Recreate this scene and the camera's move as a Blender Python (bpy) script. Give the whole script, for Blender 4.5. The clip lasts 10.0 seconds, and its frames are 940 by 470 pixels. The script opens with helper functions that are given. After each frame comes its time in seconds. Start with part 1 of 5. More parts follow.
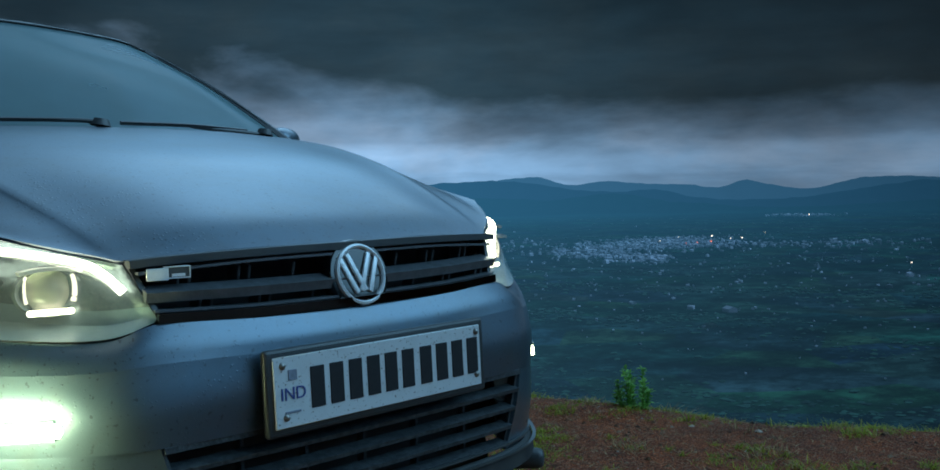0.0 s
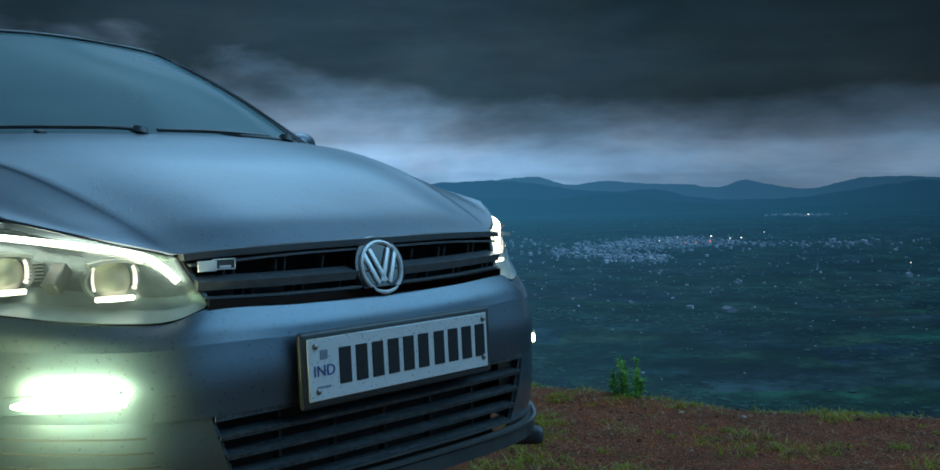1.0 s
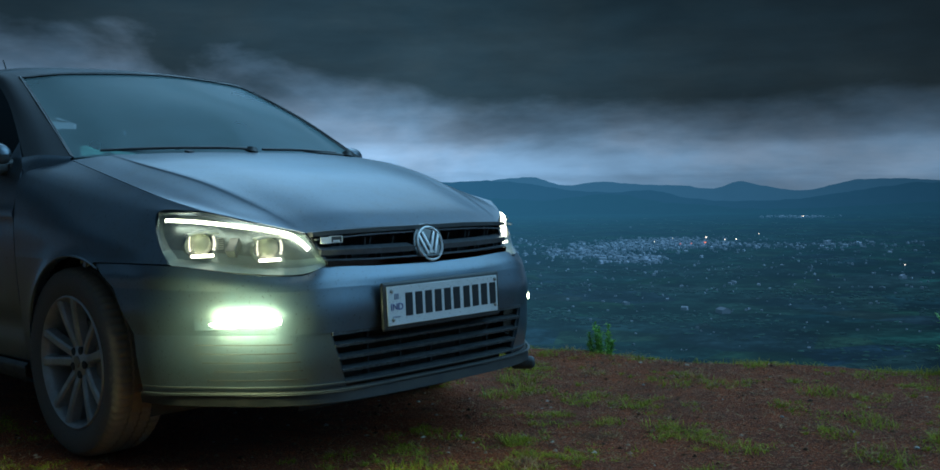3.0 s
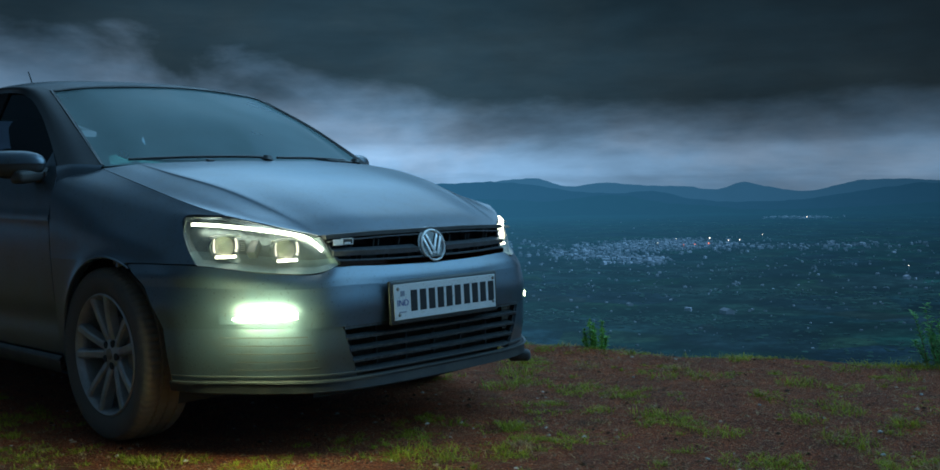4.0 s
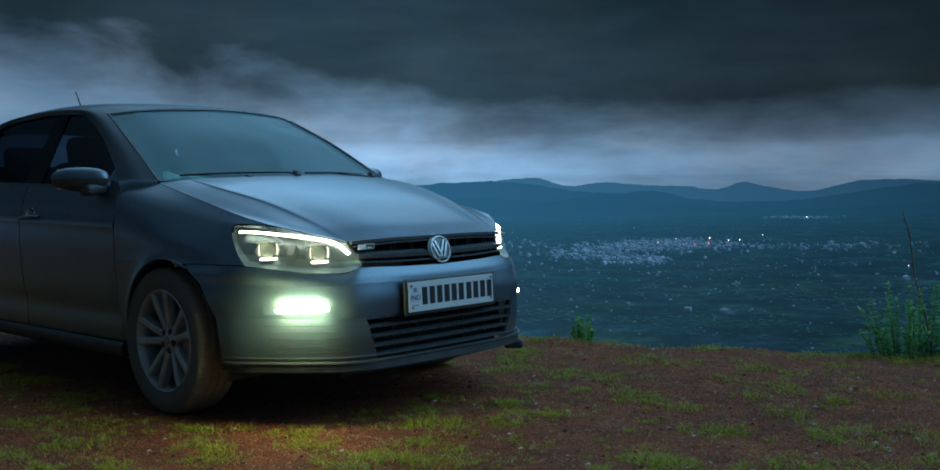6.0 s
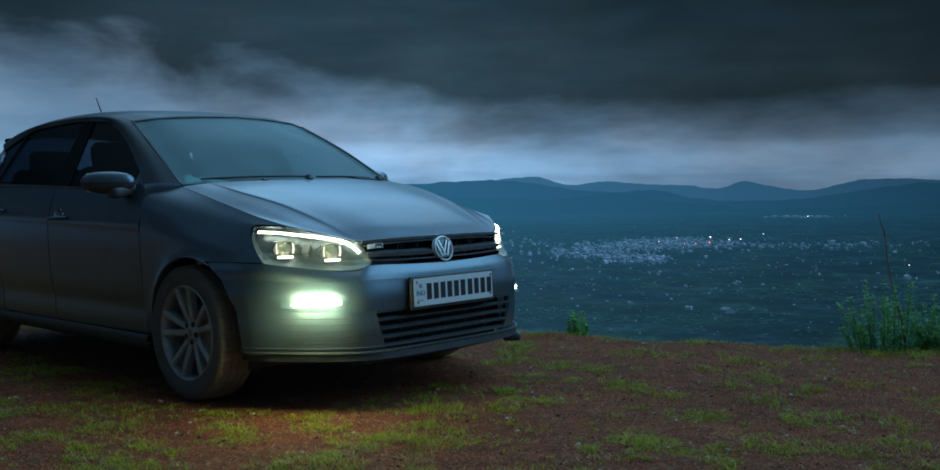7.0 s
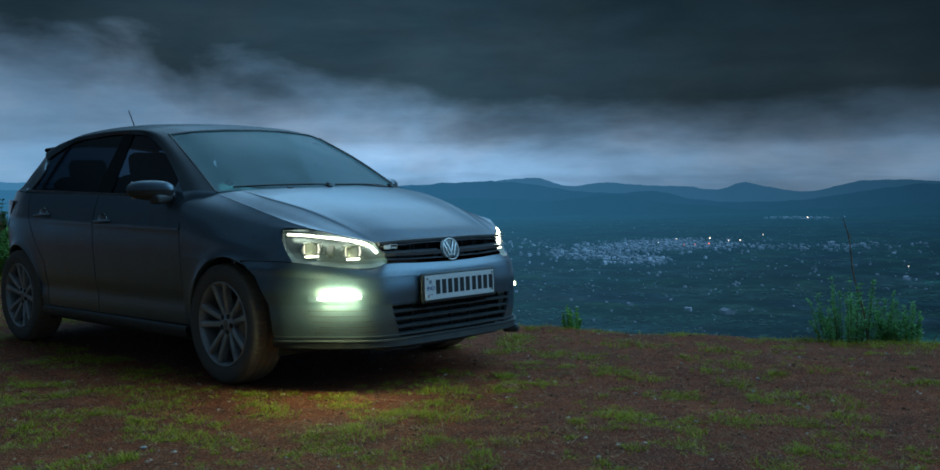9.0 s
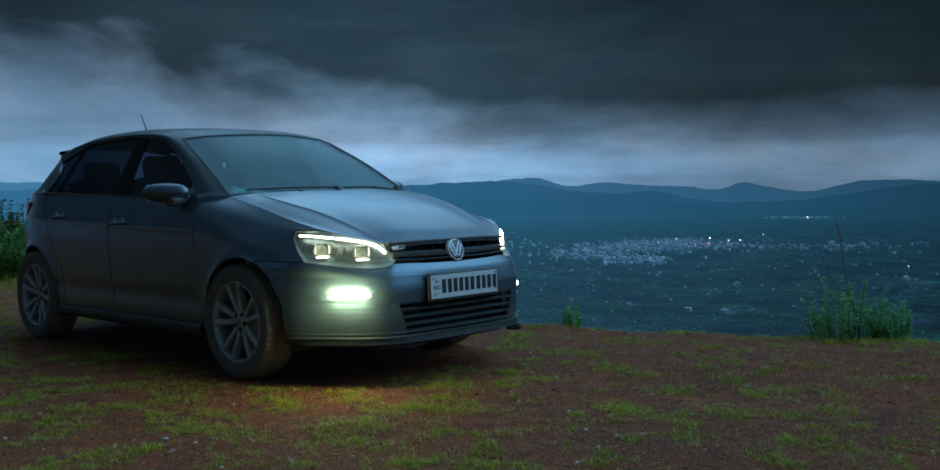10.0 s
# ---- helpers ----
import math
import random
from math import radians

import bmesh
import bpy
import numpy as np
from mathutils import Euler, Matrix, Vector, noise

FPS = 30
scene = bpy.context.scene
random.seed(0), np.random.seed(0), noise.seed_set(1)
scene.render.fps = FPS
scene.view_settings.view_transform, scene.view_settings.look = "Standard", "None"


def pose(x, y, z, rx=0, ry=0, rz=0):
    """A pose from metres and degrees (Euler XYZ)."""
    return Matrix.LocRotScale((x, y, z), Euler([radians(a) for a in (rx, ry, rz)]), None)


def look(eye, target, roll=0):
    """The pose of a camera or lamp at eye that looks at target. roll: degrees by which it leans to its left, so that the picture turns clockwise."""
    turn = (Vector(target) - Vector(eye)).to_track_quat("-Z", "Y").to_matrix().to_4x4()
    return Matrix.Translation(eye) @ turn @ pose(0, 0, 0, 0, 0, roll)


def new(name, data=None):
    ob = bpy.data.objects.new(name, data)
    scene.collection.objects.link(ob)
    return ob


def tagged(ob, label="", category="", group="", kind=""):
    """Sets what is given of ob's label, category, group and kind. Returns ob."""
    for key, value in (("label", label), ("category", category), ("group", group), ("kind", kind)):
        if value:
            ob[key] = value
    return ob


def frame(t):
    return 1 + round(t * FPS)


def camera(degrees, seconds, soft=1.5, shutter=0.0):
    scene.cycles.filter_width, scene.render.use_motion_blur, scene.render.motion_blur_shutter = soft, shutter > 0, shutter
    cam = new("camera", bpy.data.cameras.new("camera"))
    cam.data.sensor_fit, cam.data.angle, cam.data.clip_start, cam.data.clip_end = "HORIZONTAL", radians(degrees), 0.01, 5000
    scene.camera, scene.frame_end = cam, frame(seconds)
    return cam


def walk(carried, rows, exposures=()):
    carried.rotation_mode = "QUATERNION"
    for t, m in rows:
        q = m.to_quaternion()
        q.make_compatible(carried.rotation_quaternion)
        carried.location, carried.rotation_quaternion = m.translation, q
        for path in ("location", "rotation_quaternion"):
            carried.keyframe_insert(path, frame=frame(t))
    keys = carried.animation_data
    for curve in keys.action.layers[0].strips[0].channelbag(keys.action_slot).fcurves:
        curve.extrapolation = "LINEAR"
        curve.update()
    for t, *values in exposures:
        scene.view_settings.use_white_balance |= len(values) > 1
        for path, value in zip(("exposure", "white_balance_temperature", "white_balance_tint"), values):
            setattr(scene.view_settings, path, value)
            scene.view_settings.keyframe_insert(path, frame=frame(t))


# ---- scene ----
cam = camera(49.7, 10.0, soft=1.6)
PATH = [
    (0, (-1.228, -2.305, 0.829), (0.219, -0.927, 0.738), -1.5),
    (0.5, (-1.316, -2.385, 0.836), (0.127, -1.004, 0.741), -1.5),
    (1, (-1.417, -2.458, 0.836), (0.031, -1.081, 0.744), -1.4),
    (1.5, (-1.512, -2.54, 0.838), (-0.067, -1.161, 0.745), -1.4),
    (2, (-1.622, -2.613, 0.828), (-0.169, -1.241, 0.742), -1.3),
    (2.5, (-1.715, -2.707, 0.831), (-0.268, -1.33, 0.741), -1.3),
    (2.7, (-1.764, -2.723, 0.829), (-0.307, -1.356, 0.738), -1.5),
    (2.8, (-1.882, -2.836, 0.836), (-0.429, -1.465, 0.742), -1.3),
    (2.9, (-2.167, -3.089, 0.842), (-0.714, -1.718, 0.752), -1.3),
    (3, (-2.304, -3.202, 0.851), (-0.85, -1.832, 0.759), -1.1),
    (3.2, (-2.354, -3.254, 0.85), (-0.903, -1.88, 0.76), -1.3),
    (4.5, (-2.652, -3.533, 0.891), (-1.202, -2.158, 0.801), -1.1),
    (5, (-2.78, -3.646, 0.913), (-1.329, -2.273, 0.821), -1.0),
    (5.5, (-2.886, -3.753, 0.917), (-1.436, -2.378, 0.827), -1.1),
    (7, (-3.236, -4.092, 0.946), (-1.788, -2.716, 0.853), -1.0),
    (7.5, (-3.363, -4.2, 0.95), (-1.914, -2.824, 0.859), -1.0),
    (8, (-3.473, -4.308, 0.959), (-2.025, -2.931, 0.868), -1.0),
    (8.5, (-3.577, -4.407, 0.963), (-2.129, -3.029, 0.875), -1.0),
    (9, (-3.677, -4.481, 0.979), (-2.228, -3.105, 0.888), -1.0),
    (9.5, (-3.751, -4.54, 0.983), (-2.302, -3.164, 0.893), -1.0),
    (10, (-3.838, -4.601, 0.995), (-2.389, -3.225, 0.904), -1.0),
]
walk(cam, [(t, look(eye, target, roll)) for t, eye, target, roll in PATH])

# ---- world, sun ----
world = bpy.data.worlds.new("dusk_sky")
scene.world = world
world.use_nodes = True


class Nodes:
    """Short hand for building node trees."""

    def __init__(self, tree):
        self.t = tree
        tree.nodes.clear()

    def add(self, kind, inputs=None):
        n = self.t.nodes.new(kind)
        for k, v in (inputs or {}).items():
            self.put(n.inputs[k], v)
        return n

    def put(self, socket, v):
        if isinstance(v, bpy.types.NodeSocket):
            self.t.links.new(v, socket)
        elif isinstance(v, bpy.types.Node):
            self.t.links.new(v.outputs[0], socket)
        else:
            socket.default_value = v

    def math(self, op, a, b=0.0, c=0.0, clamp=False):
        n = self.t.nodes.new("ShaderNodeMath")
        n.operation, n.use_clamp = op, clamp
        for i, v in enumerate((a, b, c)):
            self.put(n.inputs[i], v)
        return n.outputs[0]

    def vmath(self, op, a, b=None):
        n = self.t.nodes.new("ShaderNodeVectorMath")
        n.operation = op
        self.put(n.inputs[0], a)
        if b is not None:
            self.put(n.inputs[1], b)
        return n

    def mix(self, f, a, b, blend="MIX"):
        n = self.t.nodes.new("ShaderNodeMix")
        n.data_type, n.blend_type = "RGBA", blend
        for i, v in ((0, f), (6, a), (7, b)):
            if isinstance(v, tuple):
                v = (*v, 1.0)[:4]
            self.put(n.inputs[i], v)
        return n.outputs[2]

    def ramp(self, f, stops, smooth=False):
        n = self.t.nodes.new("ShaderNodeValToRGB")
        self.put(n.inputs[0], f)
        e = n.color_ramp.elements
        while len(e) < len(stops):
            e.new(0.5)
        for el, (p, c) in zip(e, stops):
            el.position = p
            el.color = (c, c, c, 1) if isinstance(c, (int, float)) else (*c, 1)
        n.color_ramp.interpolation = "EASE" if smooth else "LINEAR"
        return n.outputs[0]

    def noise(self, vec, scale, detail=4.0, rough=0.55, distortion=0.0):
        n = self.add("ShaderNodeTexNoise", {"Scale": scale, "Detail": detail, "Roughness": rough, "Distortion": distortion})
        if vec is not None:
            self.put(n.inputs["Vector"], vec)
        return n.outputs["Fac"]


def build_world():
    n = Nodes(world.node_tree)
    d = n.add("ShaderNodeTexCoord").outputs["Generated"]
    sep = n.add("ShaderNodeSeparateXYZ", {0: d})
    x, y, z = sep.outputs
    el = n.math("MULTIPLY", n.math("ARCSINE", z), 57.2958)
    # clouds: stretched level streaks and soft billows
    flat = n.add("ShaderNodeMapping", {"Vector": d, "Scale": (1, 1, 3.2)})
    big = n.noise(flat, 3.2, 5, 0.52, 0.3)
    fine = n.noise(n.add("ShaderNodeMapping", {"Vector": d, "Scale": (1, 1, 3.0)}), 14.0, 6, 0.6)
    streak = n.noise(n.add("ShaderNodeMapping", {"Vector": d, "Scale": (1, 1, 9.0)}), 6.0, 5, 0.55)
    wob = n.math("ADD", n.math("MULTIPLY_ADD", big, 5.0, -2.5), n.math("MULTIPLY_ADD", fine, 2.0, -1.0))
    # the dark cloud's lower edge lifts towards the brighter north
    lift = n.math("MULTIPLY", n.math("MULTIPLY_ADD", y, 4.0, -2.74, clamp=True), 4.4)
    # billows under the cloud where it lifts
    puff = n.noise(n.add("ShaderNodeMapping", {"Vector": d, "Scale": (1, 1, 1.7)}), 8.0, 5, 0.5, 0.4)
    wob = n.math("ADD", wob, n.math("MULTIPLY", n.math("MULTIPLY_ADD", puff, 10.0, -5.0), n.math("MULTIPLY_ADD", lift, 0.3, 0.15, clamp=True)))
    q = n.math("SUBTRACT", n.math("SUBTRACT", el, n.math("ADD", lift, 3.75)), n.math("MULTIPLY", wob, 0.5))
    base = n.ramp(n.math("MULTIPLY_ADD", q, 1 / 60.0, 0.25, clamp=True), SKY)
    low = n.ramp(n.math("MULTIPLY_ADD", n.math("ADD", el, n.math("MULTIPLY_ADD", streak, 2.4, -1.2)), 1 / 6.0, 0.0, clamp=True),
                 [(0.0, 0.75), (0.16, 1.0), (0.34, 0.98), (0.5, 0.70), (1.0, 0.74)], True)
    streaky = n.math("ADD", n.math("MULTIPLY_ADD", streak, 0.4, 0.50), n.math("MULTIPLY_ADD", fine, 0.36, 0.12))
    billow = n.math("MULTIPLY_ADD", big, 1.7, 0.15)
    cloud = n.mix(1.0, base, n.math("MULTIPLY", low, streaky), "MULTIPLY")
    cloud = n.mix(1.0, cloud, billow, "MULTIPLY")
    # the evening is brighter over the valley than over the hill behind
    ahead = n.vmath("DOT_PRODUCT", d, (0.85, -0.10, 0.0)).outputs["Value"]
    side = n.ramp(n.math("MULTIPLY_ADD", ahead, 0.5, 0.5), [(0.0, 0.23), (0.25, 0.25), (0.42, 0.45), (0.53, 0.95), (0.64, 1.0), (0.70, 1.0), (0.92, 0.5)], True)
    cloud = n.mix(1.0, cloud, side, "MULTIPLY")
    # overhead the cloud is thick towards the hill and breaks towards the valley
    above = n.ramp(n.math("MULTIPLY_ADD", ahead, 0.5, 0.5), [(0.40, 0.36), (0.54, 0.45), (0.68, 1.0)], True)
    high = n.math("MULTIPLY_ADD", el, 1 / 12.0, -14 / 12.0, clamp=True)
    cloud = n.mix(1.0, cloud, n.mix(high, (1.0, 1.0, 1.0), above), "MULTIPLY")
    # cloud thickens to the north; wisps catch a last pinkish light
    north = n.math("MULTIPLY_ADD", n.math("MULTIPLY_ADD", y, 5.0, -3.5, clamp=True), -0.52, 1.0)
    cloud = n.mix(1.0, cloud, north, "MULTIPLY")
    east = n.math("MULTIPLY", n.math("MULTIPLY_ADD", y, -4.0, 2.2, clamp=True), n.math("MULTIPLY_ADD", el, 0.12, 0.5, clamp=True))
    cloud = n.mix(1.0, cloud, n.math("MULTIPLY_ADD", east, -0.48, 1.0), "MULTIPLY")
    wisp = n.ramp(n.noise(n.add("ShaderNodeMapping", {"Vector": d, "Scale": (1, 1, 2.0)}), 9.0, 6, 0.6), [(0.42, 0.0), (0.68, 1.0)])
    cloud = n.mix(1.0, cloud, n.mix(wisp, (0.96, 1.0, 1.02), (1.26, 1.10, 1.04)), "MULTIPLY")
    sky = n.add("ShaderNodeTexSky")
    sky.sky_type, sky.sun_disc, sky.sun_elevation, sky.sun_rotation = "NISHITA", False, radians(43), radians(133)
    col = n.mix(0.96, n.mix(1.0, sky.outputs[0], (0.02, 0.02, 0.02), "MULTIPLY"), cloud)
    bg = n.add("ShaderNodeBackground", {"Color": col, "Strength": SKY_STRENGTH})
    n.add("ShaderNodeOutputWorld", {"Surface": bg.outputs[0]})


# elevation above the cloud base (0.25 is the base, 1/60 a degree)
SKY = [(0.0, (0.240, 0.545, 0.91)), (0.222, (0.245, 0.43, 0.665)), (0.272, (0.026, 0.058, 0.084)), (0.40, (0.010, 0.030, 0.045)),
       (0.47, (0.13, 0.38, 0.66)), (0.56, (0.49, 1.03, 1.61)), (0.72, (0.50, 1.04, 1.56)), (1.0, (0.44, 0.90, 1.36))]
SKY_STRENGTH = 1.34
build_world()

sun = new("sun", bpy.data.lights.new("sun", "SUN"))
HALO_WATTS = 2.8
sun.data.energy, sun.data.angle, sun.data.color = 1.58, radians(60), (0.29, 0.67, 1.0)
sun.matrix_world = look((15, -14, 19), (0, 0, 0))

# ---- materials ----


def material(name):
    m = bpy.data.materials.new(name)
    m.use_nodes = True
    return m, Nodes(m.node_tree)


def surface(name, color, rough=0.5, metal=0.0, vary=0.25, scale=8.0, bump=0.0, bump_scale=60.0, coat=0.0, spec=0.5, dust=None):
    """A plain procedural surface: two scales of tone, fine relief, and optional dust in patches."""
    m, n = material(name)
    co = n.add("ShaderNodeTexCoord").outputs["Object"]
    a = n.noise(co, scale, 5, 0.6)
    b = n.noise(co, scale * 9, 3, 0.6)
    tone = n.math("ADD", n.math("MULTIPLY_ADD", a, 2 * vary, 1 - vary), n.math("MULTIPLY_ADD", b, vary, -vary / 2))
    col = n.mix(1.0, color, tone, "MULTIPLY")
    r = n.math("MULTIPLY_ADD", b, 0.2 * rough, rough * 0.9)
    if dust:
        f = n.ramp(n.noise(co, dust[2], 6, 0.65), [(0.38, 0.0), (0.68, dust[1])])
        col = n.mix(f, col, dust[0])
        r = n.math("ADD", r, n.math("MULTIPLY", f, 0.4), clamp=True)
    p = n.add("ShaderNodeBsdfPrincipled", {"Base Color": col, "Roughness": r, "Metallic": metal, "Coat Weight": coat, "Specular IOR Level": spec})
    if bump:
        h = n.noise(co, bump_scale, 4, 0.6)
        p.inputs["Coat Roughness"].default_value = 0.1
        n.put(p.inputs["Normal"], n.add("ShaderNodeBump", {"Strength": bump, "Distance": 0.004, "Height": h}))
    n.add("ShaderNodeOutputMaterial", {0: p.outputs[0]})
    return m


def car_paint():
    """Grey metallic paint under clear coat, wet with fine drops, dusty low down in patches."""
    m, n = material("grey_paint")
    co = n.add("ShaderNodeTexCoord").outputs["Object"]
    flake = n.noise(co, 900, 2, 0.5)
    film = n.noise(co, 3.0, 5, 0.6)
    speck = n.noise(co, 130, 2, 0.5)
    base = n.mix(n.math("MULTIPLY_ADD", flake, 0.5, 0.0), (0.088, 0.132, 0.174), (0.156, 0.226, 0.292))
    dirt = n.ramp(n.noise(co, 7.0, 8, 0.7), [(0.45, 0.0), (0.75, 0.5)])
    base = n.mix(dirt, base, (0.11, 0.108, 0.10))
    drops = n.add("ShaderNodeTexVoronoi", {"Vector": co, "Scale": 110.0, "Randomness": 1.0})
    size = n.math("MULTIPLY_ADD", n.noise(co, 9, 4), 0.55, -0.05)
    dome = n.math("MULTIPLY", n.math("SUBTRACT", size, drops.outputs["Distance"], clamp=True), 4.0, clamp=True)
    dark = n.ramp(n.noise(co, 120, 2, 0.5), [(0.655, 0.0), (0.70, 0.45)])
    base = n.mix(dark, base, (0.03, 0.03, 0.03))
    rough = n.math("MULTIPLY_ADD", film, 0.16, n.math("MULTIPLY_ADD", speck, 0.08, 0.22))
    bump = n.add("ShaderNodeBump", {"Strength": 0.22, "Distance": 0.002, "Height": dome})
    p = n.add("ShaderNodeBsdfPrincipled", {"Base Color": base, "Roughness": n.math("ADD", rough, 0.08), "Metallic": 0.75, "Coat Weight": 1.0,
                                           "Coat Roughness": n.math("MULTIPLY", rough, 0.7), "Normal": bump, "Coat Normal": bump})
    n.add("ShaderNodeOutputMaterial", {0: p.outputs[0]})
    return m


def glass(name, tint, gloss=0.06, rough=0.03, haze=0.0, edge=0.9, film=(0.55, 0.76, 0.76)):
    """A thin pane: clear with a Fresnel gloss; haze lays a diffuse film over it."""
    m, n = material(name)
    co = n.add("ShaderNodeTexCoord").outputs["Object"]
    facing = n.add("ShaderNodeLayerWeight", {"Blend": 0.5}).outputs["Facing"]
    fr = n.math("MULTIPLY_ADD", n.math("POWER", facing, 5.0), edge, 0.04)
    r = n.math("MULTIPLY_ADD", n.noise(co, 6, 4), 0.08, rough)
    f = n.math("ADD", fr, gloss, clamp=True)
    t = n.add("ShaderNodeBsdfTransparent", {0: (*tint, 1)})
    g = n.add("ShaderNodeBsdfGlossy", {"Color": (1, 1, 1, 1), "Roughness": r})
    s = n.add("ShaderNodeMixShader", {0: f, 1: t.outputs[0], 2: g.outputs[0]})
    out = s.outputs[0]
    if haze:
        wet = n.add("ShaderNodeBsdfDiffuse", {"Color": (*film, 1)})
        hz = n.math("MULTIPLY", n.ramp(n.noise(co, 2.5, 3, 0.5), [(0.3, 0.75), (0.75, 1.0)]), haze)
        out = n.add("ShaderNodeMixShader", {0: hz, 1: out, 2: wet.outputs[0]}).outputs[0]
    n.add("ShaderNodeOutputMaterial", {0: out})
    return m


def lamp(name, color, strength):
    m, n = material(name)
    e = n.add("ShaderNodeEmission", {"Color": (*color, 1), "Strength": strength})
    n.add("ShaderNodeOutputMaterial", {0: e.outputs[0]})
    return m


def soil():
    """Trodden red-brown earth on the hilltop; scrub and fields in the valley, by distance, with haze painted over them.
    """
    m, n = material("earth")
    co = n.add("ShaderNodeTexCoord").outputs["Object"]
    a = n.noise(co, 0.9, 6, 0.6)
    b = n.noise(co, 9.0, 6, 0.65)
    c = n.noise(co, 70.0, 4, 0.6)
    col = n.mix(n.ramp(a, [(0.3, 0.0), (0.7, 1.0)]), (0.235, 0.053, 0.018), (0.46, 0.100, 0.030))
    col = n.mix(n.ramp(b, [(0.35, 0.0), (0.75, 0.75)]), col, (0.070, 0.024, 0.015))
    col = n.mix(n.ramp(c, [(0.52, 0.0), (0.66, 0.8)]), col, (0.36, 0.16, 0.085))
    grit = n.noise(co, 190.0, 4, 0.65)
    col = n.mix(1.0, col, n.ramp(grit, [(0.36, 0.22), (0.5, 0.95), (0.62, 2.5)]), "MULTIPLY")
    pebbles = n.add("ShaderNodeTexVoronoi", {"Vector": co, "Scale": 48.0})
    col = n.mix(n.ramp(pebbles.outputs["Distance"], [(0.06, 0.35), (0.13, 0.0)]), col, (0.22, 0.16, 0.12))
    moss = n.ramp(n.noise(co, 2.3, 7, 0.7), [(0.54, 0.0), (0.72, 0.25)])
    col = n.mix(moss, col, (0.075, 0.075, 0.012))
    # valley floor: fields, scrub and tree belts
    v1 = n.noise(n.add("ShaderNodeMapping", {"Vector": co, "Scale": (1, 1, 0.1)}), 0.011, 8, 0.68)
    cells = n.add("ShaderNodeTexVoronoi", {"Vector": co, "Scale": 0.014, "Randomness": 1.0})
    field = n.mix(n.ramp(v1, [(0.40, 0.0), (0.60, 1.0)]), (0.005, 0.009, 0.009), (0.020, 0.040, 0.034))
    tint = n.mix(0.35, field, cells.outputs["Color"], "SOFT_LIGHT")
    bare = n.ramp(n.noise(co, 0.004, 8, 0.7), [(0.58, 0.0), (0.70, 0.5)])
    valley = n.mix(bare, tint, (0.028, 0.036, 0.036))
    mottle = n.noise(co, 0.035, 9, 0.72)
    valley = n.mix(1.0, valley, n.ramp(mottle, [(0.36, 0.35), (0.5, 0.9), (0.64, 2.6)]), "MULTIPLY")
    air, haze = haze_glow(n, co)
    # far base colours drawn to one dark blue, part of the painted haze
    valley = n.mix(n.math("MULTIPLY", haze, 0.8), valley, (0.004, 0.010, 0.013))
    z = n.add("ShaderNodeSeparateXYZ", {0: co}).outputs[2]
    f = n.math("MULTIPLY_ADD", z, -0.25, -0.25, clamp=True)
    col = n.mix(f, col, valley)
    h = n.math("ADD", n.math("MULTIPLY", b, 0.6), n.math("ADD", n.math("MULTIPLY", c, 0.35), n.math("MULTIPLY", n.noise(co, 260, 3), 0.15)))
    bump = n.add("ShaderNodeBump", {"Strength": 1.0, "Distance": 0.09, "Height": h})
    # valley haze painted in as emission, thicker with distance
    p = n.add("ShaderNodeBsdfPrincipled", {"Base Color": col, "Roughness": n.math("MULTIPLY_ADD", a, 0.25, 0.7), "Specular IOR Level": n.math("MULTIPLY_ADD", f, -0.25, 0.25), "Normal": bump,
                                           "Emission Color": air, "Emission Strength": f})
    n.add("ShaderNodeOutputMaterial", {0: p.outputs[0]})
    return m


def haze_glow(n, co):
    """Haze painted as surface emission: thicker with distance, brighter northward to take in the car lamps' bloom.
    Gives the colour and the distance part.
    """
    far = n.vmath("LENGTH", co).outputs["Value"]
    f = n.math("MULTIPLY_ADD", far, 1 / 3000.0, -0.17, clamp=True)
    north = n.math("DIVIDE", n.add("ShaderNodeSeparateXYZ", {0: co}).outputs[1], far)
    return n.mix(1.0, n.mix(f, HAZE_NEAR, HAZE_FAR), n.math("MULTIPLY_ADD", north, 1.9, -0.05), "MULTIPLY"), f


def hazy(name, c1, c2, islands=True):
    """Things on the valley floor, with the same haze painted into base colour and emission."""
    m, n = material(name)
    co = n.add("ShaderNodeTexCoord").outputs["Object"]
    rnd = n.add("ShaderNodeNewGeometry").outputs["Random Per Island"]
    air, f = haze_glow(n, co)
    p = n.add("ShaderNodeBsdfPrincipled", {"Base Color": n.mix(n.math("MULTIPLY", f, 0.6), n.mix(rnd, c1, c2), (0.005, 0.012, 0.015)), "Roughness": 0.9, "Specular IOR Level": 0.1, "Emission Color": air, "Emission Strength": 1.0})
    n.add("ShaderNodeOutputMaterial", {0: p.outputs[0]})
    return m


# emission colours of the painted haze, near and far
HAZE_NEAR, HAZE_FAR = (0.0085, 0.0265, 0.0415), (0.0160, 0.085, 0.156)


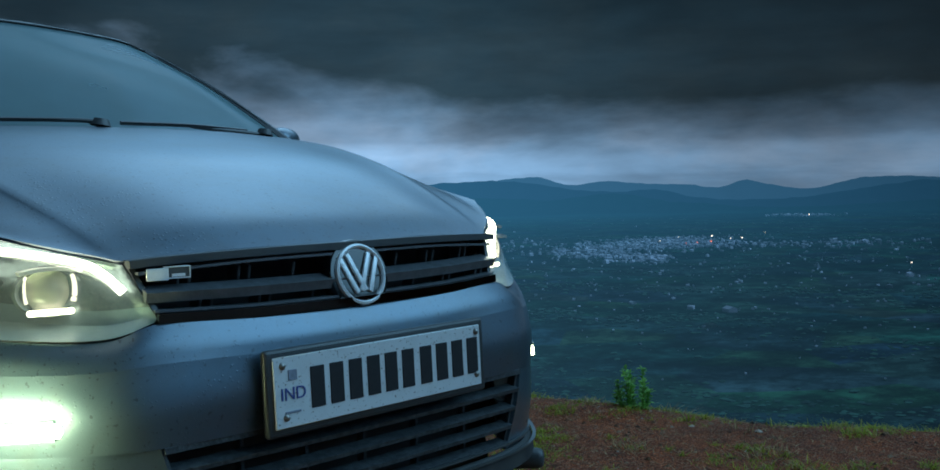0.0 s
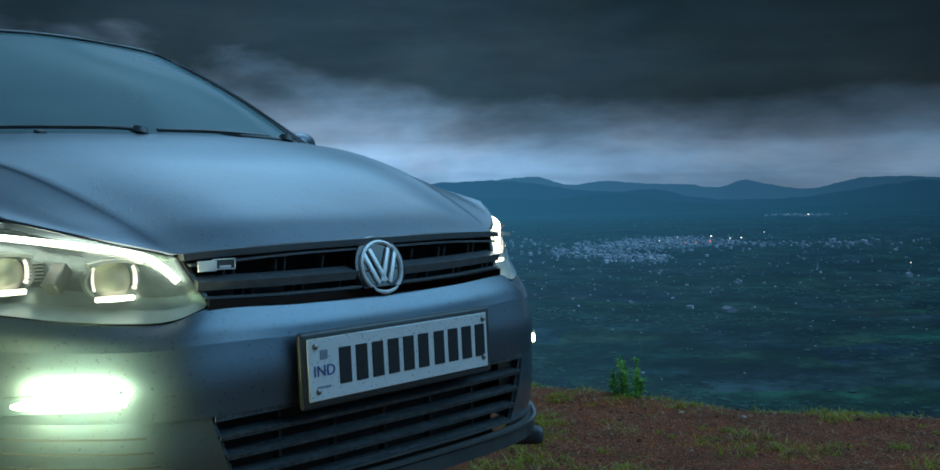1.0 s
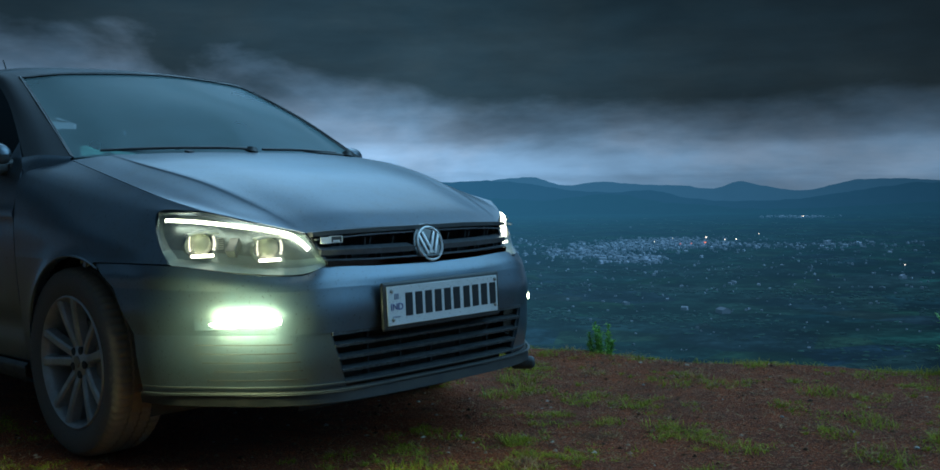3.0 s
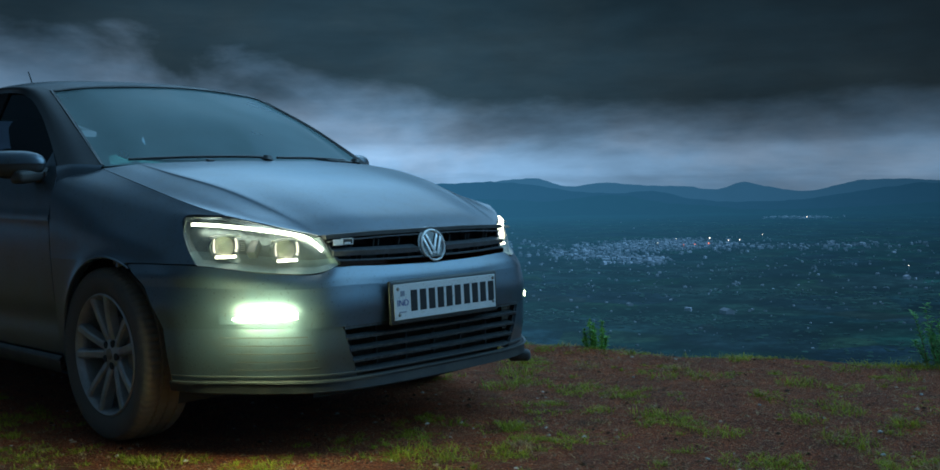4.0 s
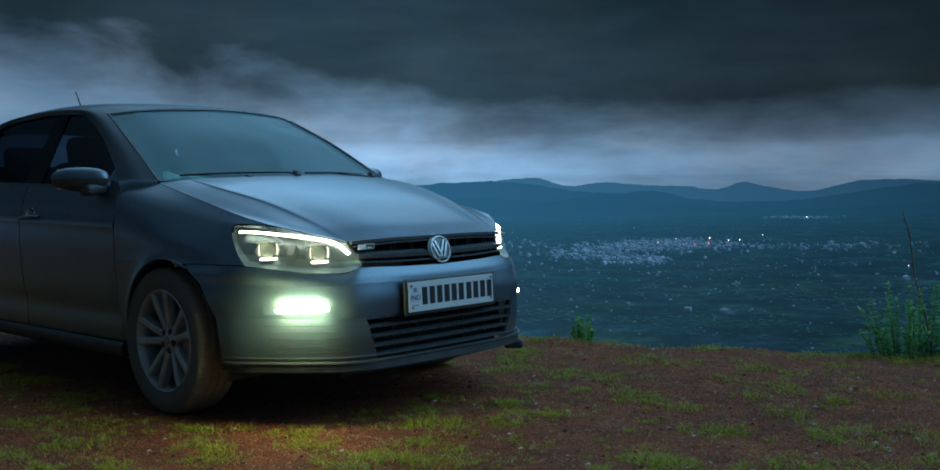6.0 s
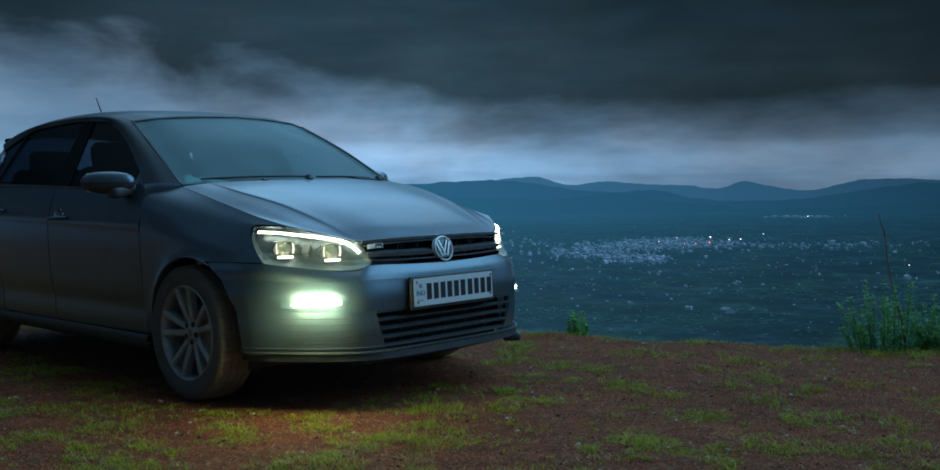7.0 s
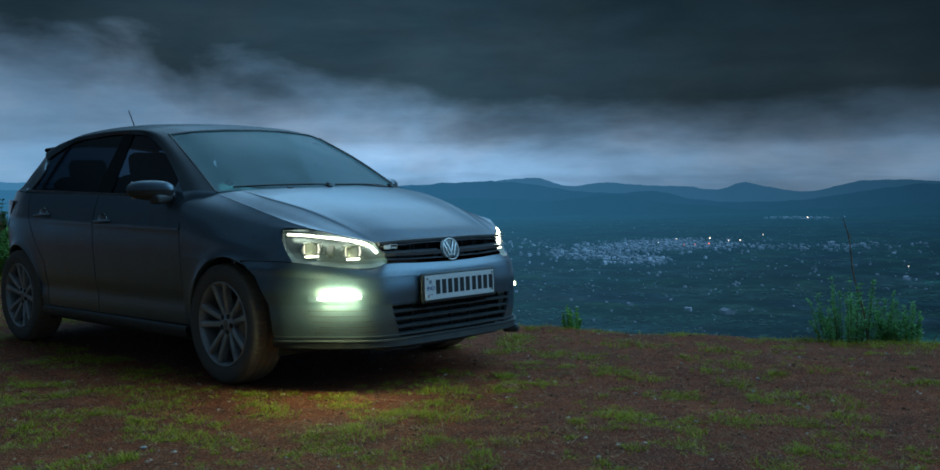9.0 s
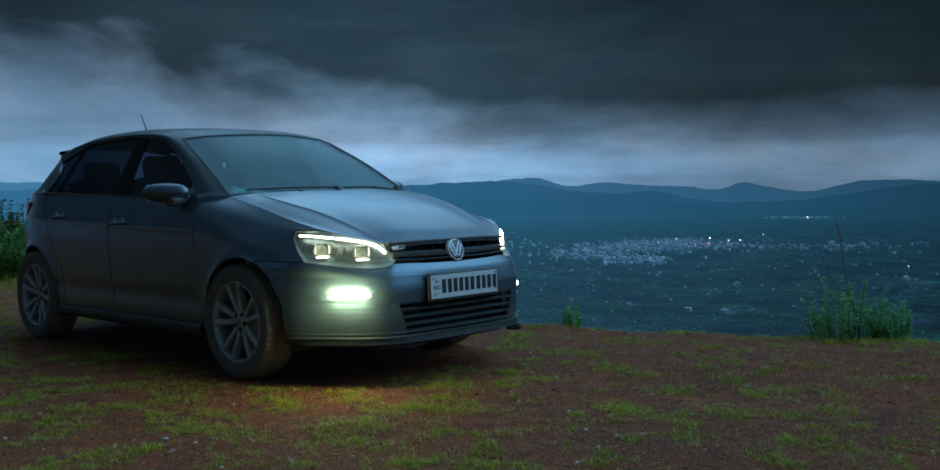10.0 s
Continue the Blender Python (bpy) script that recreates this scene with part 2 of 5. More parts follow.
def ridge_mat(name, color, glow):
    """A far range, dim, with forest mottling; kilometres of evening haze are painted in as emission, brighter
    northward.
    """
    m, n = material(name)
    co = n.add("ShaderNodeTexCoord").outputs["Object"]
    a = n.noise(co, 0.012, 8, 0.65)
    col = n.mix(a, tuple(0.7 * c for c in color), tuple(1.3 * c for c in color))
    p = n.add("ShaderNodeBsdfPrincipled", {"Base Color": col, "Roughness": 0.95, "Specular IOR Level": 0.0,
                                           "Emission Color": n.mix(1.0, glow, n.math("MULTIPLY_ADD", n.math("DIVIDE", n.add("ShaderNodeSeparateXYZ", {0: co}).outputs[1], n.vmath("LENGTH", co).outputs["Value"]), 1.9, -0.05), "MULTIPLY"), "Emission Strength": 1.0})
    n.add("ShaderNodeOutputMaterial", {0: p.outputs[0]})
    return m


def leaf(name, c1, c2):
    m, n = material(name)
    rnd = n.add("ShaderNodeNewGeometry").outputs["Random Per Island"]
    co = n.add("ShaderNodeTexCoord").outputs["Object"]
    col = n.mix(rnd, c1, c2)
    col = n.mix(1.0, col, n.math("MULTIPLY_ADD", n.noise(co, 30, 3), 0.8, 0.6), "MULTIPLY")
    p = n.add("ShaderNodeBsdfPrincipled", {"Base Color": col, "Roughness": 0.55, "Specular IOR Level": 0.35})
    tr = n.add("ShaderNodeBsdfTranslucent", {0: col})
    s = n.add("ShaderNodeMixShader", {0: 0.4, 1: p.outputs[0], 2: tr.outputs[0]})
    n.add("ShaderNodeOutputMaterial", {0: s.outputs[0]})
    return m


def plate_frame_mat():
    """Black plastic with a fine woven carbon pattern."""
    m, n = material("woven_frame")
    co = n.add("ShaderNodeTexCoord").outputs["Object"]
    ck = n.add("ShaderNodeTexChecker", {"Vector": n.add("ShaderNodeMapping", {"Vector": co, "Rotation": (0, 0.785, 0)}), "Scale": 420.0})
    col = n.mix(ck.outputs["Fac"], (0.012, 0.014, 0.016), (0.075, 0.085, 0.09))
    p = n.add("ShaderNodeBsdfPrincipled", {"Base Color": col, "Roughness": 0.35})
    n.add("ShaderNodeOutputMaterial", {0: p.outputs[0]})
    return m


def plate_mat():
    """White reflective plate, spattered with brown dirt specks."""
    m, n = material("white_plate")
    co = n.add("ShaderNodeTexCoord").outputs["Object"]
    f = n.ramp(n.noise(co, 210, 2, 0.5), [(0.645, 0.0), (0.69, 0.8)])
    big = n.ramp(n.noise(co, 24, 6, 0.7), [(0.5, 0.0), (0.8, 0.35)])
    col = n.mix(big, (0.66, 0.67, 0.68), (0.42, 0.40, 0.38))
    col = n.mix(f, col, (0.16, 0.11, 0.08))
    p = n.add("ShaderNodeBsdfPrincipled", {"Base Color": col, "Roughness": 0.35})
    n.add("ShaderNodeOutputMaterial", {0: p.outputs[0]})
    return m


def tyre_mat():
    """Black rubber, tan with dried mud on the tread."""
    m, n = material("tyre_rubber")
    co = n.add("ShaderNodeTexCoord").outputs["Object"]
    mud = n.noise(co, 9, 7, 0.65)
    x = n.math("ABSOLUTE", n.add("ShaderNodeSeparateXYZ", {0: co}).outputs[0])
    y, z = n.add("ShaderNodeSeparateXYZ", {0: co}).outputs[1:3]
    rad = n.math("SQRT", n.math("ADD", n.math("MULTIPLY", y, y), n.math("MULTIPLY", z, z)))
    # thick on the tread and shoulder, a thin film on the flank
    tread = n.math("MAXIMUM", n.math("MULTIPLY_ADD", x, -30.0, 2.6, clamp=True), n.math("MULTIPLY_ADD", rad, 60.0, -17.4, clamp=True))
    f = n.math("MULTIPLY", n.ramp(mud, [(0.25, 0.5), (0.65, 1.0)]), n.math("MULTIPLY_ADD", tread, 0.72, 0.14))
    col = n.mix(f, (0.095, 0.10, 0.105), (0.36, 0.27, 0.18))
    bump = n.add("ShaderNodeBump", {"Strength": 0.5, "Distance": 0.004, "Height": n.noise(co, 80, 4)})
    p = n.add("ShaderNodeBsdfPrincipled", {"Base Color": col, "Roughness": 0.75, "Normal": bump})
    n.add("ShaderNodeOutputMaterial", {0: p.outputs[0]})
    return m


def clods():
    """Crumbs of earth and small stones, from dark clods to pale grit."""
    m, n = material("crumbs")
    rnd = n.add("ShaderNodeNewGeometry").outputs["Random Per Island"]
    co = n.add("ShaderNodeTexCoord").outputs["Object"]
    col = n.ramp(rnd, [(0.0, (0.05, 0.022, 0.012)), (0.55, (0.20, 0.085, 0.045)), (0.85, (0.42, 0.24, 0.15)), (1.0, (0.62, 0.50, 0.42))])
    col = n.mix(1.0, col, n.math("MULTIPLY_ADD", n.noise(co, 150, 4), 0.8, 0.6), "MULTIPLY")
    p = n.add("ShaderNodeBsdfPrincipled", {"Base Color": col, "Roughness": 0.9, "Specular IOR Level": 0.2})
    n.add("ShaderNodeOutputMaterial", {0: p.outputs[0]})
    return m


PAINT = car_paint()
# darker than the body paint: the shade on roof and rails is in the colour
ROOFSHADE = surface("shaded_roof", (0.034, 0.042, 0.050), 0.34, 0.3, 0.3, 4, bump=0.12, bump_scale=260, coat=0.1, spec=0.3)
BLACK = surface("black_trim", (0.056, 0.064, 0.070), 0.38, vary=0.3, bump=0.15, bump_scale=300, dust=((0.07, 0.06, 0.05), 0.35, 12))
GLOSSBLACK = surface("gloss_black", (0.010, 0.011, 0.012), 0.12, vary=0.2, coat=0.5)
VOID = surface("dark_cavity", (0.040, 0.046, 0.050), 0.9, vary=0.2)
SATIN = surface("satin_slat", (0.17, 0.19, 0.21), 0.34, 0.5, 0.25, 20, dust=((0.06, 0.055, 0.05), 0.4, 30))
CHROME = surface("bright_metal", (0.88, 0.90, 0.92), 0.30, 0.2, 0.12, 40, bump=0.2, bump_scale=350)
RIM = surface("rim_grey", (0.50, 0.53, 0.56), 0.38, 0.5, 0.3, 14, dust=((0.12, 0.085, 0.06), 0.45, 9))
STEEL = surface("brake_steel", (0.30, 0.28, 0.26), 0.45, 0.9, 0.3, 30)
TYRE = tyre_mat()
MATTEBLACK = surface("matte_black", (0.010, 0.012, 0.014), 0.75, vary=0.2, spec=0.15)
GLASS = glass("windscreen_glass", (0.80, 0.96, 0.98), 0.0, 0.02, 0.60, 0.35, (0.255, 0.38, 0.40))
REARGLASS = glass("rear_glass", (0.75, 0.80, 0.80), 0.0, 0.04)
SIDEGLASS = glass("tinted_glass", (0.050, 0.070, 0.098), 0.0, 0.04, 0.0, 0.25)
LENS = glass("lamp_lens", (0.95, 0.97, 0.97), 0.02, 0.05, 0.07, film=(0.70, 0.74, 0.70))
# pale film on the projector glass, painted in for the lamp's bloom
BLOOMLENS = glass("bloom_lens", (0.95, 0.97, 0.97), 0.02, 0.10, 0.34, film=(0.80, 0.78, 0.66))
REARSIDE = glass("rear_side_glass", (0.012, 0.018, 0.028), 0.0, 0.04, 0.0, 0.25)
LINING = surface("roof_cloth", (0.34, 0.38, 0.40), 0.9, vary=0.15, bump=0.3, bump_scale=300)
INTERIOR = surface("cabin_plastic", (0.022, 0.024, 0.026), 0.7, vary=0.25, bump=0.3, bump_scale=200)
FABRIC = surface("seat_fabric", (0.035, 0.038, 0.042), 0.9, vary=0.3, bump=0.5, bump_scale=400)
REFLECTOR = surface("lamp_reflector", (0.62, 0.64, 0.62), 0.38, 0.6, 0.35, 30)
LAMPTRAY = surface("lamp_floor", (0.24, 0.33, 0.34), 0.42, 0.3, 0.35, 18, bump=0.3, bump_scale=60)
LAMPGREY = surface("lamp_bezel", (0.12, 0.13, 0.13), 0.35, 0.5, 0.3, 25)
LIPGREY = surface("lip_grey", (0.012, 0.015, 0.018), 0.5, 0.0, 0.3, 12, dust=((0.09, 0.08, 0.065), 0.4, 10))
LAMPCASE = surface("lamp_casing", (0.16, 0.20, 0.21), 0.32, 0.7, 0.5, 26, bump=0.5, bump_scale=70)
GRILLEBLACK = surface("grille_black", (0.024, 0.029, 0.033), 0.45, vary=0.4, scale=30, bump=0.3, bump_scale=200, dust=((0.30, 0.34, 0.36), 0.22, 95))
REDLAMP = surface("red_lens", (0.10, 0.008, 0.008), 0.15, coat=0.6)
PLATE, FRAME = plate_mat(), plate_frame_mat()
INK = surface("black_ink", (0.012, 0.013, 0.016), 0.5, vary=0.5, scale=90)
BLUEINK = surface("blue_ink", (0.05, 0.08, 0.28), 0.5)
PALEINK = surface("grey_ink", (0.22, 0.24, 0.30), 0.5, vary=0.5, scale=150)
CLOTH = surface("mint_paper", (0.35, 0.80, 0.62), 0.8, vary=0.2, scale=30)
LIGHTBAR = lamp("running_light", (0.96, 1.0, 0.76), 8.0)
EDGELIGHT = lamp("edge_light", (1.0, 0.97, 0.74), 1.6)
PROJECTOR = lamp("projector_light", (1.0, 0.97, 0.70), 6.0)
FOGLIGHT = lamp("fog_light", (0.86, 1.0, 0.60), 10.0)
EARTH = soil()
GRASS = leaf("grass_blades", (0.18, 0.21, 0.014), (0.60, 0.54, 0.050))
DRYGRASS = leaf("dry_grass", (0.78, 0.48, 0.22), (0.14, 0.08, 0.035))
BUSHLEAVES = leaf("shrub_leaves", (0.10, 0.30, 0.10), (0.28, 0.58, 0.22))
SHOOTS = leaf("young_leaves", (0.14, 0.34, 0.06), (0.32, 0.60, 0.14))
LEAVES = leaf("green_leaves", (0.09, 0.24, 0.045), (0.20, 0.42, 0.10))
DARKLEAVES = leaf("dark_leaves", (0.03, 0.075, 0.018), (0.08, 0.15, 0.03))
STALK = surface("dry_stalk", (0.22, 0.12, 0.06), 0.8, vary=0.3, scale=40)
STONE = clods()
PALESTONE = surface("pale_chip", (0.40, 0.36, 0.34), 0.7, vary=0.3, scale=60)
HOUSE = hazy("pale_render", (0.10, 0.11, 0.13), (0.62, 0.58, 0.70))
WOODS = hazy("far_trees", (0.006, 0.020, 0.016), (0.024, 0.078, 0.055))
TOWNLAMP = lamp("town_lamp", (1.0, 0.86, 0.72), 3.0)
REDTOWN = lamp("red_town_lamp", (1.0, 0.25, 0.15), 1.6)

# ---- mesh helpers ----


def spline(pts, n):
    """n points of a Catmull-Rom curve through the control points, evenly by control index."""
    p = np.array(pts, float)
    k = len(p)
    if k == 2:
        return p[0] + np.linspace(0, 1, n)[:, None] * (p[1] - p[0])
    t = np.empty_like(p)
    t[1:-1] = (p[2:] - p[:-2]) / 2
    t[0], t[-1] = p[1] - p[0], p[-1] - p[-2]
    u = np.linspace(0, k - 1, n)
    i = np.minimum(u.astype(int), k - 2)
    f = (u - i)[:, None]
    return ((2 * f**3 - 3 * f**2 + 1) * p[i] + (f**3 - 2 * f**2 + f) * t[i] + (-2 * f**3 + 3 * f**2) * p[i + 1] + (f**3 - f**2) * t[i + 1])


def curve1(xs, ys):
    """A smooth function through the given places."""
    xs, ys = np.array(xs, float), np.array(ys, float)
    m = np.gradient(ys, xs)

    def f(x):
        x = np.clip(np.asarray(x, float), xs[0], xs[-1])
        i = np.clip(np.searchsorted(xs, x) - 1, 0, len(xs) - 2)
        h = xs[i + 1] - xs[i]
        s = (x - xs[i]) / h
        return (2 * s**3 - 3 * s**2 + 1) * ys[i] + (s**3 - 2 * s**2 + s) * h * m[i] + (-2 * s**3 + 3 * s**2) * ys[i + 1] + (s**3 - s**2) * h * m[i + 1]

    return f


def loft(curves, n, m, sharp=False):
    """A grid of points: every control curve resampled to n, then joined across to m."""
    rows = np.stack([spline(c, n) for c in curves])
    if sharp:
        k = len(curves)
        u = np.linspace(0, k - 1, m)
        i = np.minimum(u.astype(int), k - 2)
        f = (u - i)[:, None, None]
        return rows[i] * (1 - f) + rows[i + 1] * f
    return np.stack([spline(rows[:, j], m) for j in range(n)], axis=1)


class Shell:
    """Collects verts and faces of one part."""

    def __init__(self):
        self.v, self.f = [], []

    def faces(self, verts, faces):
        o = len(self.v)
        self.v += [tuple(map(float, p)) for p in verts]
        self.f += [tuple(i + o for i in f) for f in faces]
        return self

    def grid(self, g, rim=0.0, keep=None, inward=None):
        """A grid of points (rows, columns); rim: depth of a flange turned in along its border. inward: a place on the hidden side."""
        r, c = g.shape[:2]
        n = np.cross(np.gradient(g, axis=1), np.gradient(g, axis=0))
        n /= np.linalg.norm(n, axis=2, keepdims=True) + 1e-12
        mid = g.reshape(-1, 3).mean(0)
        flip = inward is not None and np.sum((mid - np.array(inward)) * n.reshape(-1, 3).mean(0)) < 0
        if flip:
            n = -n
        ok = keep if keep is not None else np.ones((r - 1, c - 1), bool)
        idx = lambda i, j: i * c + j
        fs, edges = [], {}
        for i in range(r - 1):
            for j in range(c - 1):
                if not ok[i, j]:
                    continue
                q = [idx(i, j), idx(i, j + 1), idx(i + 1, j + 1), idx(i + 1, j)]
                if flip:
                    q.reverse()
                fs.append(tuple(q))
                for a, b in zip(q, q[1:] + q[:1]):
                    if (b, a) in edges:
                        del edges[(b, a)]
                    else:
                        edges[(a, b)] = 1
        flat, nn = g.reshape(-1, 3), n.reshape(-1, 3)
        used = sorted({i for f in fs for i in f})
        at = {k: t for t, k in enumerate(used)}
        self.faces(flat[used], [tuple(at[i] for i in f) for f in fs])
        if rim:
            vs, rf = [], []
            for a, b in edges:
                o = len(vs)
                vs += [flat[a], flat[b], flat[b] - nn[b] * rim, flat[a] - nn[a] * rim]
                rf.append((o + 1, o, o + 3, o + 2))
            self.faces(vs, rf)
        return self

    def mirrored(self):
        s = Shell()
        s.v = [(-x, y, z) for x, y, z in self.v]
        s.f = [tuple(reversed(f)) for f in self.f]
        return s


def part(name, bm, mat, parent=None, label="", smooth=True):
    """Links a bmesh or a Shell as one mesh object under a thing or a part."""
    me = bpy.data.meshes.new(name)
    if isinstance(bm, Shell):
        me.from_pydata(bm.v, [], bm.f)
        b = bmesh.new()
        b.from_mesh(me)
        bmesh.ops.remove_doubles(b, verts=b.verts, dist=1e-6)
        b.to_mesh(me)
        b.free()
    else:
        bm.to_mesh(me)
        bm.free()
    me.materials.append(mat)
    if smooth:
        me.set_sharp_from_angle(angle=radians(38))
    me.polygons.foreach_set("use_smooth", [smooth] * len(me.polygons))
    ob = new(name, me)
    ob.parent = parent
    if label:
        tagged(ob, label)
    return ob


def box(bm, sx, sy, sz, m=None, bevel=0.0, seg=2):
    r = bmesh.ops.create_cube(bm, size=1.0, matrix=(m or Matrix()) @ Matrix.Diagonal((sx, sy, sz, 1)))
    if bevel:
        es = list({e for v in r["verts"] for e in v.link_edges})
        bmesh.ops.bevel(bm, geom=es, offset=bevel, segments=seg, profile=0.5, affect="EDGES")
    return bm


def lathe(bm, profile, n=40, m=None, closed=False):
    """Turns a profile of (radius, along) round the local X axis."""
    m = m or Matrix()
    rings = []
    for r, a in profile:
        rings.append([bm.verts.new(m @ Vector((a, r * math.cos(2 * math.pi * k / n), r * math.sin(2 * math.pi * k / n)))) for k in range(n)])
    pairs = list(zip(rings, rings[1:]))
    if closed:
        pairs.append((rings[-1], rings[0]))
    for a, b in pairs:
        for k in range(n):
            bm.faces.new((a[k], a[(k + 1) % n], b[(k + 1) % n], b[k]))
    return bm


def tube(pts, r, n=8, taper=1.0, m=12):
    """A round bar along a smooth curve."""
    p = spline(pts, m) if len(pts) > 2 else np.array(pts, float)
    s = Shell()
    k = len(p)
    d = np.gradient(p, axis=0)
    vs = []
    for i in range(k):
        w = Vector(d[i]).normalized()
        u = w.orthogonal().normalized() if abs(w.z) > 0.98 else w.cross(Vector((0, 0, 1))).normalized()
        v = w.cross(u)
        rr = r * (1 + (taper - 1) * i / (k - 1))
        vs += [Vector(p[i]) + (u * math.cos(a) + v * math.sin(a)) * rr for a in (2 * math.pi * j / n for j in range(n))]
    fs = [(i * n + j, i * n + (j + 1) % n, (i + 1) * n + (j + 1) % n, (i + 1) * n + j) for i in range(k - 1) for j in range(n)]
    fs += [tuple(reversed(range(n))), tuple((k - 1) * n + j for j in range(n))]
    return s.faces(vs, fs)


def strip(pts, up, h, d, m=None):
    """A flat bar along a smooth curve: h high along up, d deep along the other way."""
    p = spline(pts, m or 4 * len(pts))
    t = np.gradient(p, axis=0)
    t /= np.linalg.norm(t, axis=1, keepdims=True)
    upv = np.array(up, float) / np.linalg.norm(up)
    side = np.cross(t, upv)
    side /= np.linalg.norm(side, axis=1, keepdims=True)
    upn = np.cross(side, t)
    a, b, c, e = p + upn * h / 2 - side * d / 2, p + upn * h / 2 + side * d / 2, p - upn * h / 2 + side * d / 2, p - upn * h / 2 - side * d / 2
    k = len(p)
    s = Shell()
    vs = np.concatenate([a, b, c, e])
    fs = [(q * k + i, q * k + i + 1, ((q + 1) % 4) * k + i + 1, ((q + 1) % 4) * k + i) for q in range(4) for i in range(k - 1)]
    fs += [(0, k, 2 * k, 3 * k), (4 * k - 1, 3 * k - 1, 2 * k - 1, k - 1)]
    s.faces(vs, fs)
    return s


def thing(name, label, category, at=(0, 0, 0), group=""):
    e = new(name)
    e.empty_display_size = 0.1
    e.location = at
    return tagged(e, label, category, group)

# ---- the car: nose towards -Y, front axle over the origin ----
car = thing("car", "dark grey hatchback with lit headlights parked on bare earth", "car")
BODY_IN = (0, 1.0, 0.6)
side_z = curve1([0.15, 0.24, 0.30, 0.45, 0.60, 0.72, 0.80, 0.88, 0.96, 1.04], [0.762, 0.788, 0.799, 0.815, 0.826, 0.830, 0.827, 0.812, 0.786, 0.752])
side_y = curve1([-0.55, -0.36, -0.2, 0.0, 0.36, 1.2, 2.0, 2.5, 2.72, 2.87, 3.0], [-0.085, -0.035, -0.012, -0.002, 0.0, 0.004, 0.003, -0.014, -0.068, -0.135, -0.25])
ARCH_F, ARCH_R, ARCH = (-0.062, 0.305), (2.45, 0.305), 0.355


def W(y, z):
    """Half width of the body side."""
    return side_z(z) + side_y(y)


def G(z):
    """Half width of the glasshouse side."""
    return 0.775 - 0.205 * np.clip((np.asarray(z, float) - 0.965) / 0.41, -0.2, 1.3) ** 1.0


def both(name, shell, mat, label="", parent=None):
    """The right-hand part and its mirrored twin."""
    return part(name, shell, mat, parent or car, label), part(name, shell.mirrored(), mat, parent or car, label)


def right(pts):
    return [(-w, y, z) for w, y, z in pts]


def side_grid(y0, y1, z0, z1, ny, nz):
    """A grid on the body side; the borders y0(z), y1(z), z0(y), z1(y) are numbers or functions."""
    fn = lambda f, a: f(a) if callable(f) else f
    g = np.empty((nz, ny, 3))
    for i, v in enumerate(np.linspace(0, 1, nz)):
        for j, u in enumerate(np.linspace(0, 1, ny)):
            y = fn(y0, 0.5) + u * (fn(y1, 0.5) - fn(y0, 0.5))
            z = fn(z0, y) + v * (fn(z1, y) - fn(z0, y))
            y = fn(y0, z) + u * (fn(y1, z) - fn(y0, z))
            g[i, j] = (-W(y, z), y, z)
    return g


def cut_arch(g, centre, r, flare=0.010):
    """Snaps a grid's points to the wheel arch, and says which cells stay; the lip flares a little."""
    cy, cz = centre
    dy, dz = g[..., 1] - cy, g[..., 2] - cz
    d = np.hypot(dy, dz)
    h = max(np.abs(np.diff(g[..., 1], axis=1)).mean(), np.abs(np.diff(g[..., 2], axis=0)).mean())
    near = np.abs(d - r) < 0.75 * h
    g[..., 1] = np.where(near, cy + dy * r / np.maximum(d, 1e-6), g[..., 1])
    g[..., 2] = np.where(near, cz + dz * r / np.maximum(d, 1e-6), g[..., 2])
    d2 = np.hypot(g[..., 1] - cy, g[..., 2] - cz)
    g[..., 0] -= flare * np.exp(-np.maximum(d2 - r, 0) / 0.025)
    c = (d2[:-1, :-1] + d2[1:, :-1] + d2[:-1, 1:] + d2[1:, 1:]) / 4
    return c > r - 0.002


# bonnet
SEAM = [(0.648, -0.535, 0.800), (0.666, -0.385, 0.832), (0.678, -0.24, 0.867), (0.686, -0.02, 0.921), (0.672, 0.235, 0.974)]
HOOD = [
    [(0, -0.814, 0.736), (0.23, -0.803, 0.736), (0.432, -0.764, 0.727), (0.536, -0.680, 0.759), (0.645, -0.54, 0.800)],
    [(0, -0.712, 0.798), (0.25, -0.700, 0.797), (0.458, -0.638, 0.789), (0.572, -0.545, 0.804), (0.664, -0.387, 0.833)],
    [(0, -0.45, 0.896), (0.26, -0.44, 0.894), (0.515, -0.375, 0.884), (0.605, -0.315, 0.873), (0.676, -0.242, 0.868)],
    [(0, -0.15, 0.966), (0.28, -0.14, 0.964), (0.57, -0.085, 0.953), (0.635, -0.055, 0.934), (0.684, -0.022, 0.922)],
    [(0, 0.055, 1.003), (0.28, 0.07, 1.001), (0.56, 0.14, 0.992), (0.62, 0.180, 0.984), (0.670, 0.233, 0.975)],
]
# a crisp crease: an extra column just outside it
HOOD = [[a, b, tuple(np.array(b) * 0.2 + np.array(c) * 0.8), c, tuple(np.array(c) * 0.75 + np.array(d) * 0.25 - np.array((0, 0, 0.0012 if k else 0.0))), d, e] for k, (a, b, c, d, e) in enumerate(HOOD)]
full = [right(list(reversed(r[1:]))) + [(w, y, z) for w, y, z in r] for r in HOOD]
hood = part("hood", Shell().grid(loft(full, 97, 49), 0.018, inward=(0, -0.2, 0.5)), PAINT, car, "wet dark grey bonnet with fine drops")
